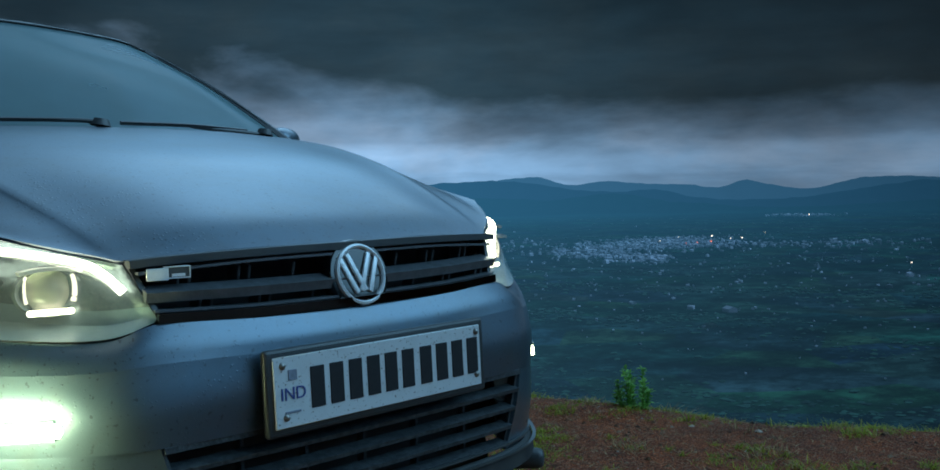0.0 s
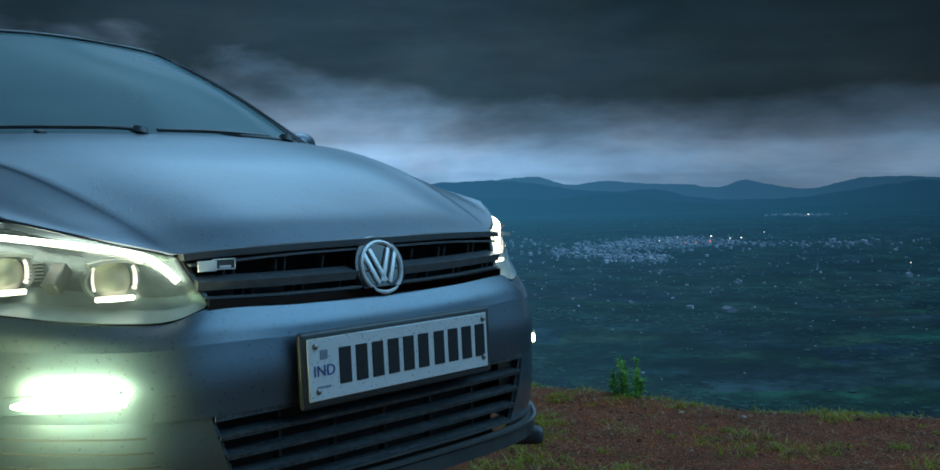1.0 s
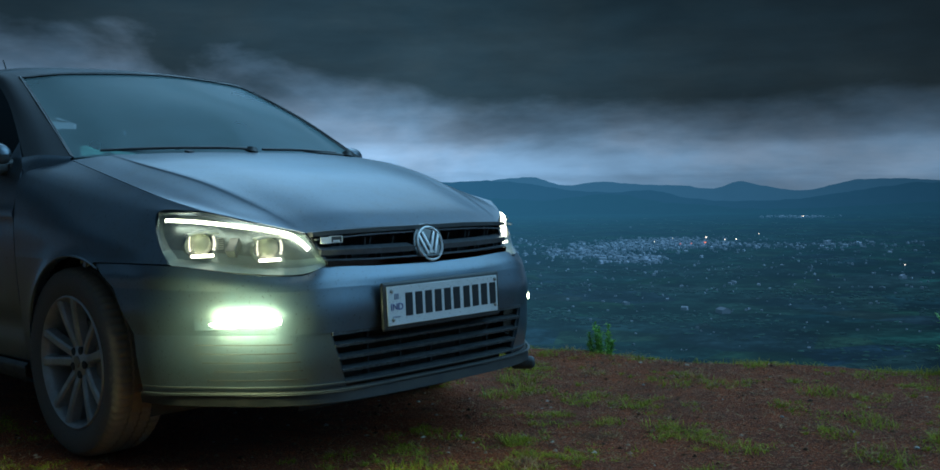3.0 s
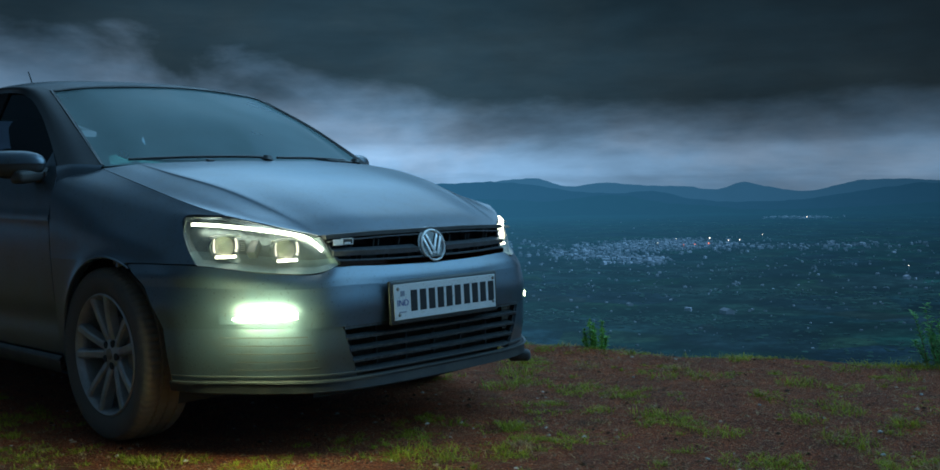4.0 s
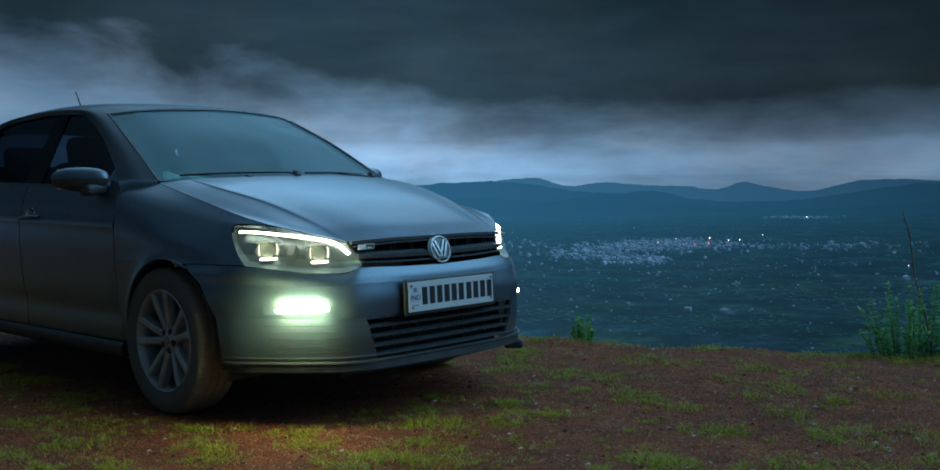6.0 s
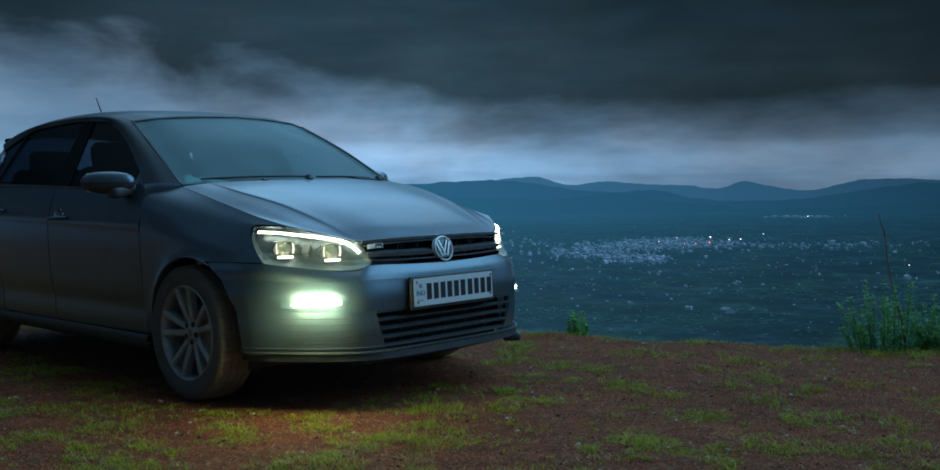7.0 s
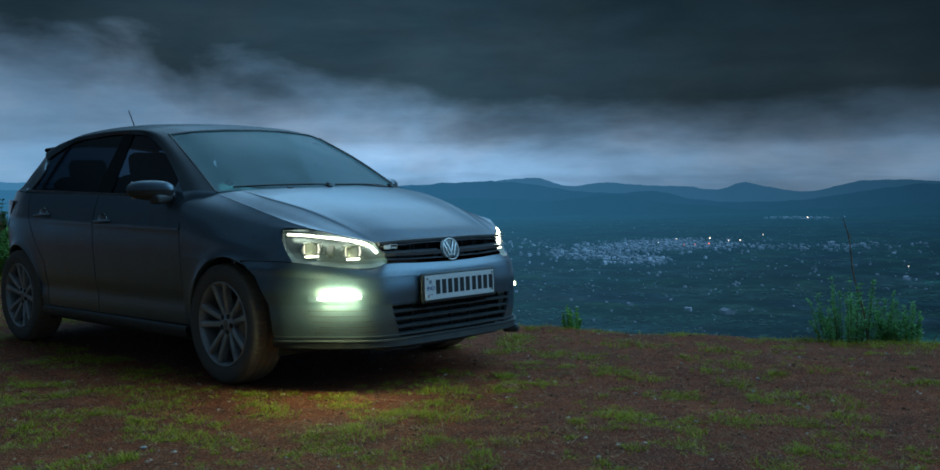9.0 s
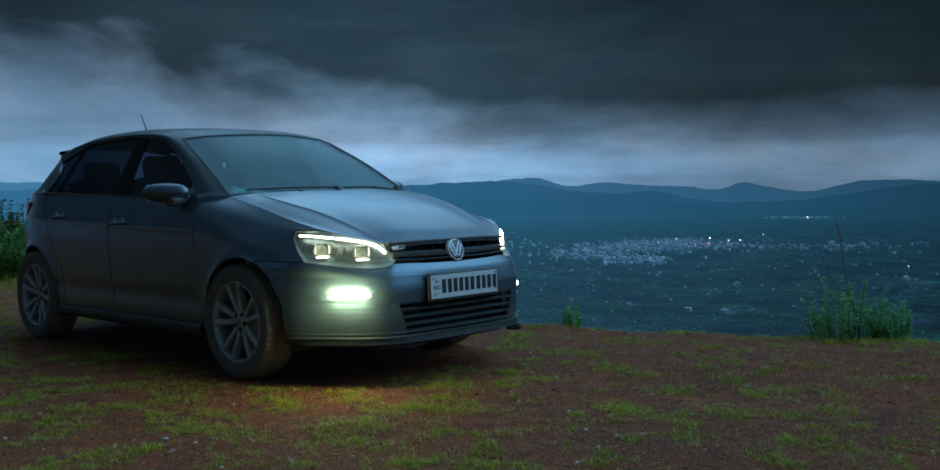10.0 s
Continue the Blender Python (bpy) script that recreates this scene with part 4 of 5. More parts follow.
for dx, dz, sx, sz in ((0.018, 0.0125, 0.044, 0.002), (0.018, -0.006, 0.044, 0.002), (0.039, 0.003, 0.002, 0.020), (0.020, -0.0015, 0.022, 0.005)):
    part("badge_edge", box(bmesh.new(), sx, 0.004, sz, BD @ pose(dx, 0, dz), 0.0004, 1), CHROME, badge)
part("badge_tab", box(bmesh.new(), 0.040, 0.003, 0.017, BD @ pose(0.018, 0.001, 0.003), 0.0004, 1), LAMPGREY, badge)

# number plate in a woven frame
PL = pose(0, -0.910, 0.4965, -2, 0, 0)
plate = part("number_plate", box(bmesh.new(), 0.530, 0.016, 0.148, PL @ pose(0.002, 0.005, -0.001), 0.007, 3), FRAME, car, "speckled white number plate in a dark frame")
part("plate_face", box(bmesh.new(), 0.50, 0.004, 0.120, PL @ pose(0, -0.006, 0), 0.0015, 1), PLATE, plate)
for k in range(10):
    x = -0.160 + k * 0.0424 + (0.004 if k >= 6 else 0)
    part("plate_mark", box(bmesh.new(), 0.0300, 0.0022, 0.071, PL @ pose(x, -0.0085, 0.001), 0.0007, 1), INK, plate)
part("hologram", box(bmesh.new(), 0.018, 0.002, 0.018, PL @ pose(-0.212, -0.0085, 0.028), 0.0005, 1), PALEINK, plate)
part("small_print", box(bmesh.new(), 0.032, 0.002, 0.004, PL @ pose(-0.214, -0.0085, -0.034), 0.0004, 1), PALEINK, plate)
txt = bpy.data.curves.new("country_mark", "FONT")
txt.body, txt.size, txt.extrude, txt.align_x, txt.align_y = "IND", 0.030, 0.0006, "CENTER", "CENTER"
to = new("country_mark", txt)
bpy.context.view_layer.update()
tm = bpy.data.meshes.new_from_object(to.evaluated_get(bpy.context.evaluated_depsgraph_get()))
bpy.data.objects.remove(to)
tm.materials.clear()
tm.materials.append(BLUEINK)
tm.transform(PL @ pose(-0.212, -0.0088, -0.004, 90, 0, 0))
tob = new("country_mark", tm)
tob.parent = plate
for x, z in ((-0.232, 0.045), (-0.228, -0.042), (0.238, 0.047), (0.236, -0.038)):
    part("plate_bolt", lathe(bmesh.new(), [(0.0, 0.005), (0.0035, 0.0045), (0.006, 0.002), (0.0065, 0.0)], 16, PL @ pose(x, -0.008, z, 0, 0, -90)), STEEL, plate)

# headlamps
HT = [(0.430, -0.768, 0.720), (0.536, -0.684, 0.753), (0.642, -0.546, 0.792), (0.703, -0.395, 0.795)]
HM = [(0.415, -0.796, 0.674), (0.522, -0.738, 0.684), (0.655, -0.588, 0.716), (0.740, -0.440, 0.722)]
HB = [(0.398, -0.817, 0.629), (0.482, -0.793, 0.607), (0.612, -0.692, 0.616), (0.748, -0.526, 0.642)]


def bowl(g):
    """The lamp's face pressed back into a deep tray."""
    r, c = g.shape[:2]
    i, j = np.meshgrid(np.arange(r), np.arange(c), indexing="ij")
    edge = np.minimum(np.minimum(i, r - 1 - i) / 2.0, np.minimum(j, c - 1 - j) / 2.0)
    d = 0.075 * np.clip(edge, 0, 1) * np.clip(0.05 + j / (0.45 * c), 0, 1)
    q = g.copy()
    q[..., 0] += 0.45 * d
    q[..., 1] += 0.80 * d
    return q


for s in (-1, 1):
    lens = Shell().grid(loft([right(HT), right(HM), right(HB)], 36, 20), 0.012, inward=(0, 0, 0.6))
    pit = bowl(loft([right(HT), right(HM), right(HB)], 36, 20))
    house, tray = Shell().grid(pit[:15]), Shell().grid(pit[14:])
    fix = lambda sh: sh if s < 0 else sh.mirrored()
    hl = part("headlight", fix(house), LAMPCASE, car, "lit headlamp with a bright light bar along its top")
    part("lamp_tray", fix(tray), LAMPTRAY, hl)
    part("lens", fix(lens), LENS, hl).visible_shadow = False
    bar = [(0.694, -0.420, 0.771), (0.655, -0.520, 0.766), (0.590, -0.635, 0.752), (0.530, -0.705, 0.739), (0.485, -0.745, 0.725), (0.462, -0.765, 0.707), (0.440, -0.785, 0.678)]
    part("light_bar", fix(strip(right(bar), (0, -0.4, 1), 0.0085, 0.012, 40)), LIGHTBAR, hl, "bright greenish-white light strip")
    # faceted divider between the two projectors
    bm = bmesh.new()
    box(bm, 0.030, 0.030, 0.055, pose(s * 0.592, -0.622, 0.688, 0, 0, s * -30) @ pose(0, 0, 0, 0, 45, 0), 0.002, 1)
    part("lamp_divider", bm, LAMPGREY, hl)
    for w, y, z, r in ((0.660, -0.553, 0.698, 0.038), (0.520, -0.694, 0.682, 0.038)):
        M = pose(s * w, y, z, 0, 0, -90 + s * 14)
        bz = part("projector_bezel", lathe(bmesh.new(), [(r * 1.30, -0.004), (r * 1.22, 0.010), (r * 1.06, 0.004), (r * 0.98, -0.03)], 32, M @ Matrix.Diagonal((1, 1.12, 0.86, 1))), LAMPCASE, hl)
        part("projector_glass", lathe(bmesh.new(), [(0.0, 0.014), (r * 0.4, 0.012), (r * 0.75, 0.004), (r * 0.96, -0.008)], 32, M), BLOOMLENS, hl).visible_shadow = False
        part("reflector_bowl", lathe(bmesh.new(), [(0.0, -0.05), (r * 0.6, -0.045), (r * 0.95, -0.02)], 24, M), REFLECTOR, hl)
        # a broad lit foot, a curved lit edge outside and a thin one inside
        part("projector_light", box(bmesh.new(), 0.008, r * 1.9, 0.010, M @ pose(0.012, 0, -r * 0.86), 0.004, 2), PROJECTOR, hl)
        for side, thick in ((-s, 0.0048), (s, 0.0030)):
            arc = [M @ Vector((0.006 + 0.004 * math.cos(q), side * r * (0.86 + 0.14 * math.cos(q)), r * 0.62 * math.sin(q) + 0.004)) for q in (-1.1, -0.5, 0.1, 0.7, 1.2)]
            part("projector_light", tube([tuple(p) for p in arc], thick, 8, 0.7, 14), EDGELIGHT, hl)
        hood_pts = [M @ Vector((0.014, q * r, r * (0.98 - 0.10 * q * q))) for q in (-1.25, -0.6, 0.0, 0.6, 1.25)]
        part("projector_hood", strip([tuple(p) for p in hood_pts], (0, 0, 1), 0.006, 0.030, 16), REFLECTOR, hl)
        for k in range(6):
            bm = bmesh.new()
            box(bm, 0.020, 0.026, 0.0024, M @ pose(-0.004, -s * r * 1.45, 0.018 - 0.0065 * k, 0, 0, 0), 0.0005, 1)
            part("lamp_rib", bm, REFLECTOR, hl)

# fog lamps with a dark vent beneath
for s in (-1, 1):
    fog_pts = [(0.556, -0.794, 0.478), (0.598, -0.752, 0.476), (0.640, -0.698, 0.473), (0.682, -0.634, 0.469), (0.706, -0.598, 0.467)]
    fog_pts = [(w, y, z - (0.026 if s > 0 else 0.0)) for w, y, z in fog_pts]
    tall = (0.011, 0.011, 0.0105, 0.008, 0.002)
    fog = part("fog_lamp", strip([(s * w, y + 0.010, z) for w, y, z in fog_pts], (0, 0, 1), 0.032, 0.026, 30), PAINT, car, "fog lamp bar glowing brightly in the bumper")
    rows = [[(s * (w + d * 0.5 * h / 0.011), y - d * h / 0.011, z + q * h) if s < 0 else (w - 0.003 + 0.4 * d * h / 0.011, y - 0.5 * d * h / 0.011, z + q * h) for (w, y, z), h in zip(fog_pts, tall)] for q, d in ((1, 0.002), (0.8, 0.011), (-0.8, 0.011), (-1, 0.002))]
    part("fog_bar", Shell().grid(loft(rows, 30, 8), 0.012, inward=(0, 0, 0.47)), FOGLIGHT, fog, "glowing fog lamp bar")
    for z in (0.408, 0.382, 0.356, 0.330, 0.304):
        # dark strips on the unbroken bumper paint the shaded vent slots, shorter towards the slanted inner edge
        i = int(np.argmin(np.abs(cornerpiece[:, 40, 2] - z)))
        w0 = 0.484 + 0.36 * (z - 0.287)
        run = [p for p in cornerpiece[i] if w0 < -p[0] < 0.715 - 0.12 * (0.428 - z)]
        part("vent_slot_strip", strip([(-s * p[0] * 0.995, p[1] + 0.0035, z) for p in run[::5]], (0, -0.2, 1), 0.0040, 0.010, 30), VOID, fog)
    # added point lamps off the near bumper imitate the fog lamp's halo
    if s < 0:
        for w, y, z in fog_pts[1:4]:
            fl = new("fog_halo_lamp", bpy.data.lights.new("fog_halo_lamp", "POINT"))
            fl.data.energy, fl.data.color, fl.data.shadow_soft_size = HALO_WATTS, (0.86, 1.0, 0.52), 0.072
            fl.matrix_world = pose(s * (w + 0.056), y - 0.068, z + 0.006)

# wheels


def make_wheel(at, out, turn):
    """Alloy wheel on its tyre; out: -1 faces the car's right."""
    wh = new("wheel")
    wh.location = at
    wh.parent = car
    F = pose(0, 0, 0, 0, 0, 180) if out < 0 else Matrix()
    tp = [(0.212, -0.080), (0.225, -0.088), (0.262, -0.097), (0.292, -0.093), (0.304, -0.082), (0.309, -0.070), (0.310, -0.046), (0.305, -0.043), (0.305, -0.035), (0.311, -0.032), (0.311, -0.006),
          (0.306, -0.003), (0.306, 0.003), (0.311, 0.006), (0.311, 0.032), (0.305, 0.035), (0.305, 0.043), (0.310, 0.046), (0.309, 0.070), (0.304, 0.082), (0.292, 0.093), (0.262, 0.097), (0.225, 0.088), (0.212, 0.080)]
    tb, around, rings = bmesh.new(), 216, []
    for i, (r, a) in enumerate(tp):
        ring = []
        for k in range(around):
            # tread blocks: every third step is a groove, staggered from rib to rib
            cut = 0.006 if r > 0.3035 and (k + (1 if a > 0.02 else 2 if a < -0.02 else 0)) % 3 == 0 else 0.0
            q = 2 * math.pi * k / around
            ring.append(tb.verts.new(F @ Vector((a, (r - cut) * math.cos(q), (r - cut) * math.sin(q)))))
        rings.append(ring)
    for lo, hi in zip(rings, rings[1:]):
        for k in range(around):
            tb.faces.new((lo[k], lo[(k + 1) % around], hi[(k + 1) % around], hi[k]))
    part("tyre", tb, TYRE, wh, "mud-dusted black tyre")
    rb = lathe(bmesh.new(), [(0.216, 0.078), (0.219, 0.086), (0.214, 0.090), (0.206, 0.083), (0.200, 0.060), (0.196, -0.07), (0.21, -0.08)], 60, F)
    part("rim", rb, RIM, wh)
    hub = lathe(bmesh.new(), [(0.0, 0.066), (0.024, 0.066), (0.030, 0.0635), (0.050, 0.061), (0.060, 0.053), (0.064, 0.02)], 36, F)
    part("hub", hub, RIM, wh)
    part("hub_cap", lathe(bmesh.new(), [(0.0, 0.070), (0.018, 0.0695), (0.022, 0.064)], 28, F), STEEL, wh)
    for k in range(5):
        a0 = 2 * math.pi * k / 5 + turn
        for d in (-1, 1):
            # a straight flat spoke with chamfered edges, from the hub to the rim's lip
            s0 = [(0.034, d * 0.0130, 0.056, 0.0155), (0.070, d * 0.0190, 0.066, 0.0150), (0.140, d * 0.0350, 0.079, 0.0145), (0.188, d * 0.0465, 0.085, 0.0160), (0.207, d * 0.0510, 0.087, 0.0200)]
            vs, fs = [], []
            c, sn = math.cos(a0), math.sin(a0)
            for r, o, x, hw in s0:
                for q, dx in ((-1.25, -0.034), (-1, -0.006), (-0.6, 0.0), (0.6, 0.0), (1, -0.006), (1.25, -0.034)):
                    u = o + q * hw
                    vs.append(F @ Vector((x + dx, r * c - u * sn, r * sn + u * c)))
            for i in range(len(s0) - 1):
                for j in range(5):
                    fs.append((i * 6 + j, i * 6 + j + 1, i * 6 + 7 + j, i * 6 + 6 + j))
            part("spoke", Shell().faces(vs, fs), RIM, wh, smooth=False)
        # a raised dark disc, its colour giving the shade of a lug hole
        a = 2 * math.pi * k / 5 + turn + math.pi / 5
        part("lug_hole_disc", lathe(bmesh.new(), [(0.0, 0.0650), (0.0130, 0.0650), (0.0138, 0.050)], 16, F @ Matrix.Rotation(a, 4, "X") @ pose(0, 0.042, 0)), VOID, wh)
    part("brake_disc", lathe(bmesh.new(), [(0.06, 0.022), (0.128, 0.022), (0.128, 0.0), (0.06, 0.0)], 40, F), STEEL, wh)
    bm = bmesh.new()
    box(bm, 0.05, 0.07, 0.15, F @ pose(0.02, 0.115, 0.02), 0.012, 2)
    part("brake_caliper", bm, STEEL, wh)
    part("wheel_barrel", lathe(bmesh.new(), [(0.0, -0.07), (0.197, -0.07), (0.197, -0.06)], 40, F), VOID, wh)
    return wh


for y in (0.0, 2.469):
    for s in (-1, 1):
        make_wheel((s * 0.724, y, 0.309), s, 0.471 if y < 1 else 0.16)

# mirrors, handles, aerial, wipers
for s in (-1, 1):
    halves = []
    for up in (True, False):
        bm = bmesh.new()
        bmesh.ops.create_uvsphere(bm, u_segments=28, v_segments=16, radius=1.0)
        bmesh.ops.bisect_plane(bm, geom=bm.verts[:] + bm.edges[:] + bm.faces[:], plane_co=(0, 0, 0), plane_no=(0, 0, 1), clear_inner=up, clear_outer=not up)
        k = 1.0 if up else 0.965
        for v in bm.verts:
            x, y, z = v.co
            x = math.copysign(abs(x) ** 0.78, x)
            v.co = Vector((s * (0.872 + 0.098 * k * x), 0.575 + k * 0.080 * (y if y < 0 else 0.25 * y) + 0.078 * x, 1.002 + (0.053 if up else 0.057 - 0.010 * x) * math.copysign(abs(z) ** 0.8, z)))
        halves.append(bm)
    m = part("door_mirror", halves[0], PAINT, car, "dark grey door mirror on a black foot")
    part("mirror_housing", halves[1], BLACK, m)
    bm = bmesh.new()
    box(bm, 0.18, 0.008, 0.090, pose(s * 0.868, 0.597, 1.002, 0, 0, s * 38), 0.003, 2)
    part("mirror_glass", bm, CHROME, m)
    bm = bmesh.new()
    box(bm, 0.150, 0.095, 0.052, pose(s * 0.812, 0.520, 0.957, 0, s * 6, 0), 0.018, 3)
    part("mirror_foot", bm, BLACK, m)
    bm = bmesh.new()
    box(bm, 0.17, 0.05, 0.006, pose(s * 0.868, 0.560, 1.002, 0, 0, s * 38), 0.002, 1)
    part("mirror_seam", bm, BLACK, m)
    for y, z, nm in ((1.205, 0.824, 0), (2.02, 0.857, 1)):
        w = float(W(y, z))
        door = (front_doors, rear_doors)[nm][0 if s < 0 else 1]
        h = part("door_handle", tube([(s * (w + 0.004), y - 0.095, z + 0.002), (s * (w + 0.030), y - 0.06, z + 0.002), (s * (w + 0.034), y + 0.0, z), (s * (w + 0.030), y + 0.06, z - 0.002), (s * (w + 0.004), y + 0.095, z - 0.002)], 0.0095, 10, 1.0, 20), PAINT, door)
        cup = [(0.0, 0.0025), (0.040, 0.0022), (0.047, 0.0), (0.048, -0.006)]
        part("handle_recess", lathe(bmesh.new(), cup, 30, pose(s * (w + 0.001), y + 0.01, z, 0, 0, 180 if s < 0 else 0) @ Matrix.Diagonal((1, 1.2, 1.05, 1))), GLOSSBLACK, door)
ant = part("aerial", tube([(0, 2.30, 1.416), (0, 2.35, 1.500), (0, 2.41, 1.590)], 0.0055, 8, 0.6), BLACK, car)
part("aerial_foot", lathe(bmesh.new(), [(0.0, 0.02), (0.014, 0.018), (0.022, 0.0)], 20, pose(0, 2.295, 1.416) @ pose(0, 0, 0, 0, -90, 0)), BLACK, ant)
WIPERS = (([(-0.56, 0.245, 1.012), (-0.35, 0.16, 1.020), (-0.12, 0.105, 1.022)], (-0.03, 0.085, 1.008)), ([(0.03, 0.098, 1.018), (0.25, 0.118, 1.018), (0.45, 0.168, 1.012)], (0.505, 0.158, 1.000)))
for k, (blade, foot) in enumerate(WIPERS):
    wp = part("wiper", tube([foot, tuple(np.array(blade[2 if k == 0 else 0]) * 0.5 + np.array(foot) * 0.5 + np.array((0, 0, 0.006))), blade[1]], 0.007, 8, 0.6, 14), BLACK, car, "black wiper at rest on the screen")
    part("wiper_blade", strip(blade, (0, -0.5, 1), 0.009, 0.008, 16), BLACK, wp)
    part("wiper_cap", lathe(bmesh.new(), [(0.0, 0.020), (0.018, 0.017), (0.026, 0.0)], 18, pose(*foot) @ pose(0, 0, 0, 0, -80, 0)), BLACK, wp)
part("washer_jet", box(bmesh.new(), 0.025, 0.03, 0.012, pose(-0.30, 0.085, 1.003, 12, 0, 0), 0.004, 2), BLACK, hood)

# cabin: dashboard, wheel and seats seen through the glass
dash = loft([[(-0.62, 0.28, 0.965), (0, 0.18, 0.972), (0.62, 0.28, 0.965)], [(-0.62, 0.55, 0.985), (0, 0.55, 0.99), (0.62, 0.55, 0.985)], [(-0.62, 0.72, 0.93), (0, 0.70, 0.93), (0.62, 0.72, 0.93)], [(-0.62, 0.70, 0.55), (0, 0.70, 0.55), (0.62, 0.70, 0.55)]], 21, 20)
part("dashboard", Shell().grid(dash, 0.02, inward=(0, 0.4, 0.5)), INTERIOR, car)
part("steering_wheel", lathe(bmesh.new(), [(0.185 + 0.014 * math.cos(a), 0.014 * math.sin(a)) for a in np.linspace(0, 2 * math.pi, 12, endpoint=False)], 36, pose(-0.36, 0.88, 0.90, 0, 0, -90) @ pose(0, 0, 0, 0, -28, 0), True), INTERIOR, car)


def seat(x, y):
    st = part("seat", box(bmesh.new(), 0.48, 0.50, 0.18, pose(x, y - 0.15, 0.48), 0.06, 4), FABRIC, car)
    part("backrest", box(bmesh.new(), 0.47, 0.13, 0.62, pose(x, y + 0.16, 0.80, -14, 0, 0), 0.055, 4), FABRIC, st)
    part("headrest", box(bmesh.new(), 0.27, 0.10, 0.175, pose(x, y + 0.27, 1.160, -10, 0, 0), 0.05, 4), FABRIC, st)
    for d in (-0.06, 0.06):
        part("headrest_post", tube([(x + d, y + 0.24, 1.03), (x + d, y + 0.265, 1.13)], 0.006), STEEL, st)


seat(-0.36, 1.22)
seat(0.36, 1.25)
part("rear_seat", box(bmesh.new(), 1.20, 0.14, 0.62, pose(0, 2.25, 0.80, -14, 0, 0), 0.05, 4), FABRIC, car)
for x in (-0.36, 0.36):
    part("rear_headrest", box(bmesh.new(), 0.26, 0.09, 0.15, pose(x, 2.33, 1.15, -10, 0, 0), 0.04, 4), FABRIC, car)
part("roof_lining", Shell().grid(loft(roof_rows, 17, 11) * np.array((0.97, 1, 1)) - np.array((0, 0, 0.03)), 0.0), LINING, car)
part("inner_mirror", box(bmesh.new(), 0.22, 0.03, 0.065, pose(0, 0.83, 1.285, 10, 0, 0), 0.014, 3), INTERIOR, car)

# small trim badge on the rear pillar
for s in (-1, 1):
    part("pillar_badge", box(bmesh.new(), 0.004, 0.036, 0.014, pose(s * 0.7405, 2.43, 1.028, 0, -s * 20, -s * 8), 0.001, 1), CHROME, car, "small silver trim badge")

# ---- land: hilltop, valley floor, ranges ----


def brink(y):
    """Where the hilltop breaks off, as x."""
    y = np.asarray(y, float)
    near = 1.98 - 0.27 * np.clip(y, -60, 0.4) + 0.05 * np.sin(2.3 * y) + 0.03 * np.sin(5.1 * y + 1)
    return near + 1.1 * np.clip(y - 1.0, 0, 60) ** 0.8 * 0.6


def rough(x, y, f, seed=0.0):
    return noise.fractal(Vector((x * f, y * f, seed)), 1.0, 2.1, 4)


def height(x, y):
    r = math.hypot(x + 1, y + 1.5)
    e = x - float(brink(y))
    h = 0.022 * rough(x, y, 0.9) + 0.010 * rough(x, y, 3.5, 4.0) * (1 if r < 30 else 0)
    h += 0.02 * max(0.0, min(1.0, (x - 0.4) / 1.6))
    fade = min(1.0, math.hypot(max(0.0, abs(x) - 0.95), max(0.0, abs(y - 1.2) - 1.6)) / 0.8)
    h *= fade
    back = max(0.0, r - 25)
    if back and e < 0:
        h += 0.5 * rough(x, y, 0.03) * min(1.0, back / 40)
        h -= min(100.0, 0.004 * back**1.5)
    if e > -0.35:
        q = e + 0.35
        h -= min(100.0, q * q / (q + 1.6) * 0.72)
    if h < -60:
        h += (rough(x, y, 0.004, 2.0) * 5) * min(1.0, (-h - 60) / 40)
    return h


def build_ground():
    na, nr = 540, 210
    cx, cy = 0.2, -1.6
    radii = [0.0]
    step = 0.05
    while radii[-1] < 4700 and len(radii) < nr + 60:
        radii.append(radii[-1] + step)
        step = 0.05 if radii[-1] < 4.5 else step * 1.058
    vs, fs = [(cx, cy, height(cx, cy))], []
    for r in radii[1:]:
        for k in range(na):
            a = 2 * math.pi * k / na
            x, y = cx + r * math.cos(a), cy + r * math.sin(a)
            vs.append((x, y, height(x, y)))
    for k in range(na):
        fs.append((0, 1 + k, 1 + (k + 1) % na))
    for i in range(len(radii) - 2):
        o = 1 + i * na
        for k in range(na):
            fs.append((o + k, o + na + k, o + na + (k + 1) % na, o + (k + 1) % na))
    me = bpy.data.meshes.new("ground")
    me.from_pydata(vs, [], fs)
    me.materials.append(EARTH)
    me.polygons.foreach_set("use_smooth", [True] * len(fs))
    return tagged(new("ground", me), "bare red-brown hilltop earth dropping to a wide valley", "ground", kind="structure")


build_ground()


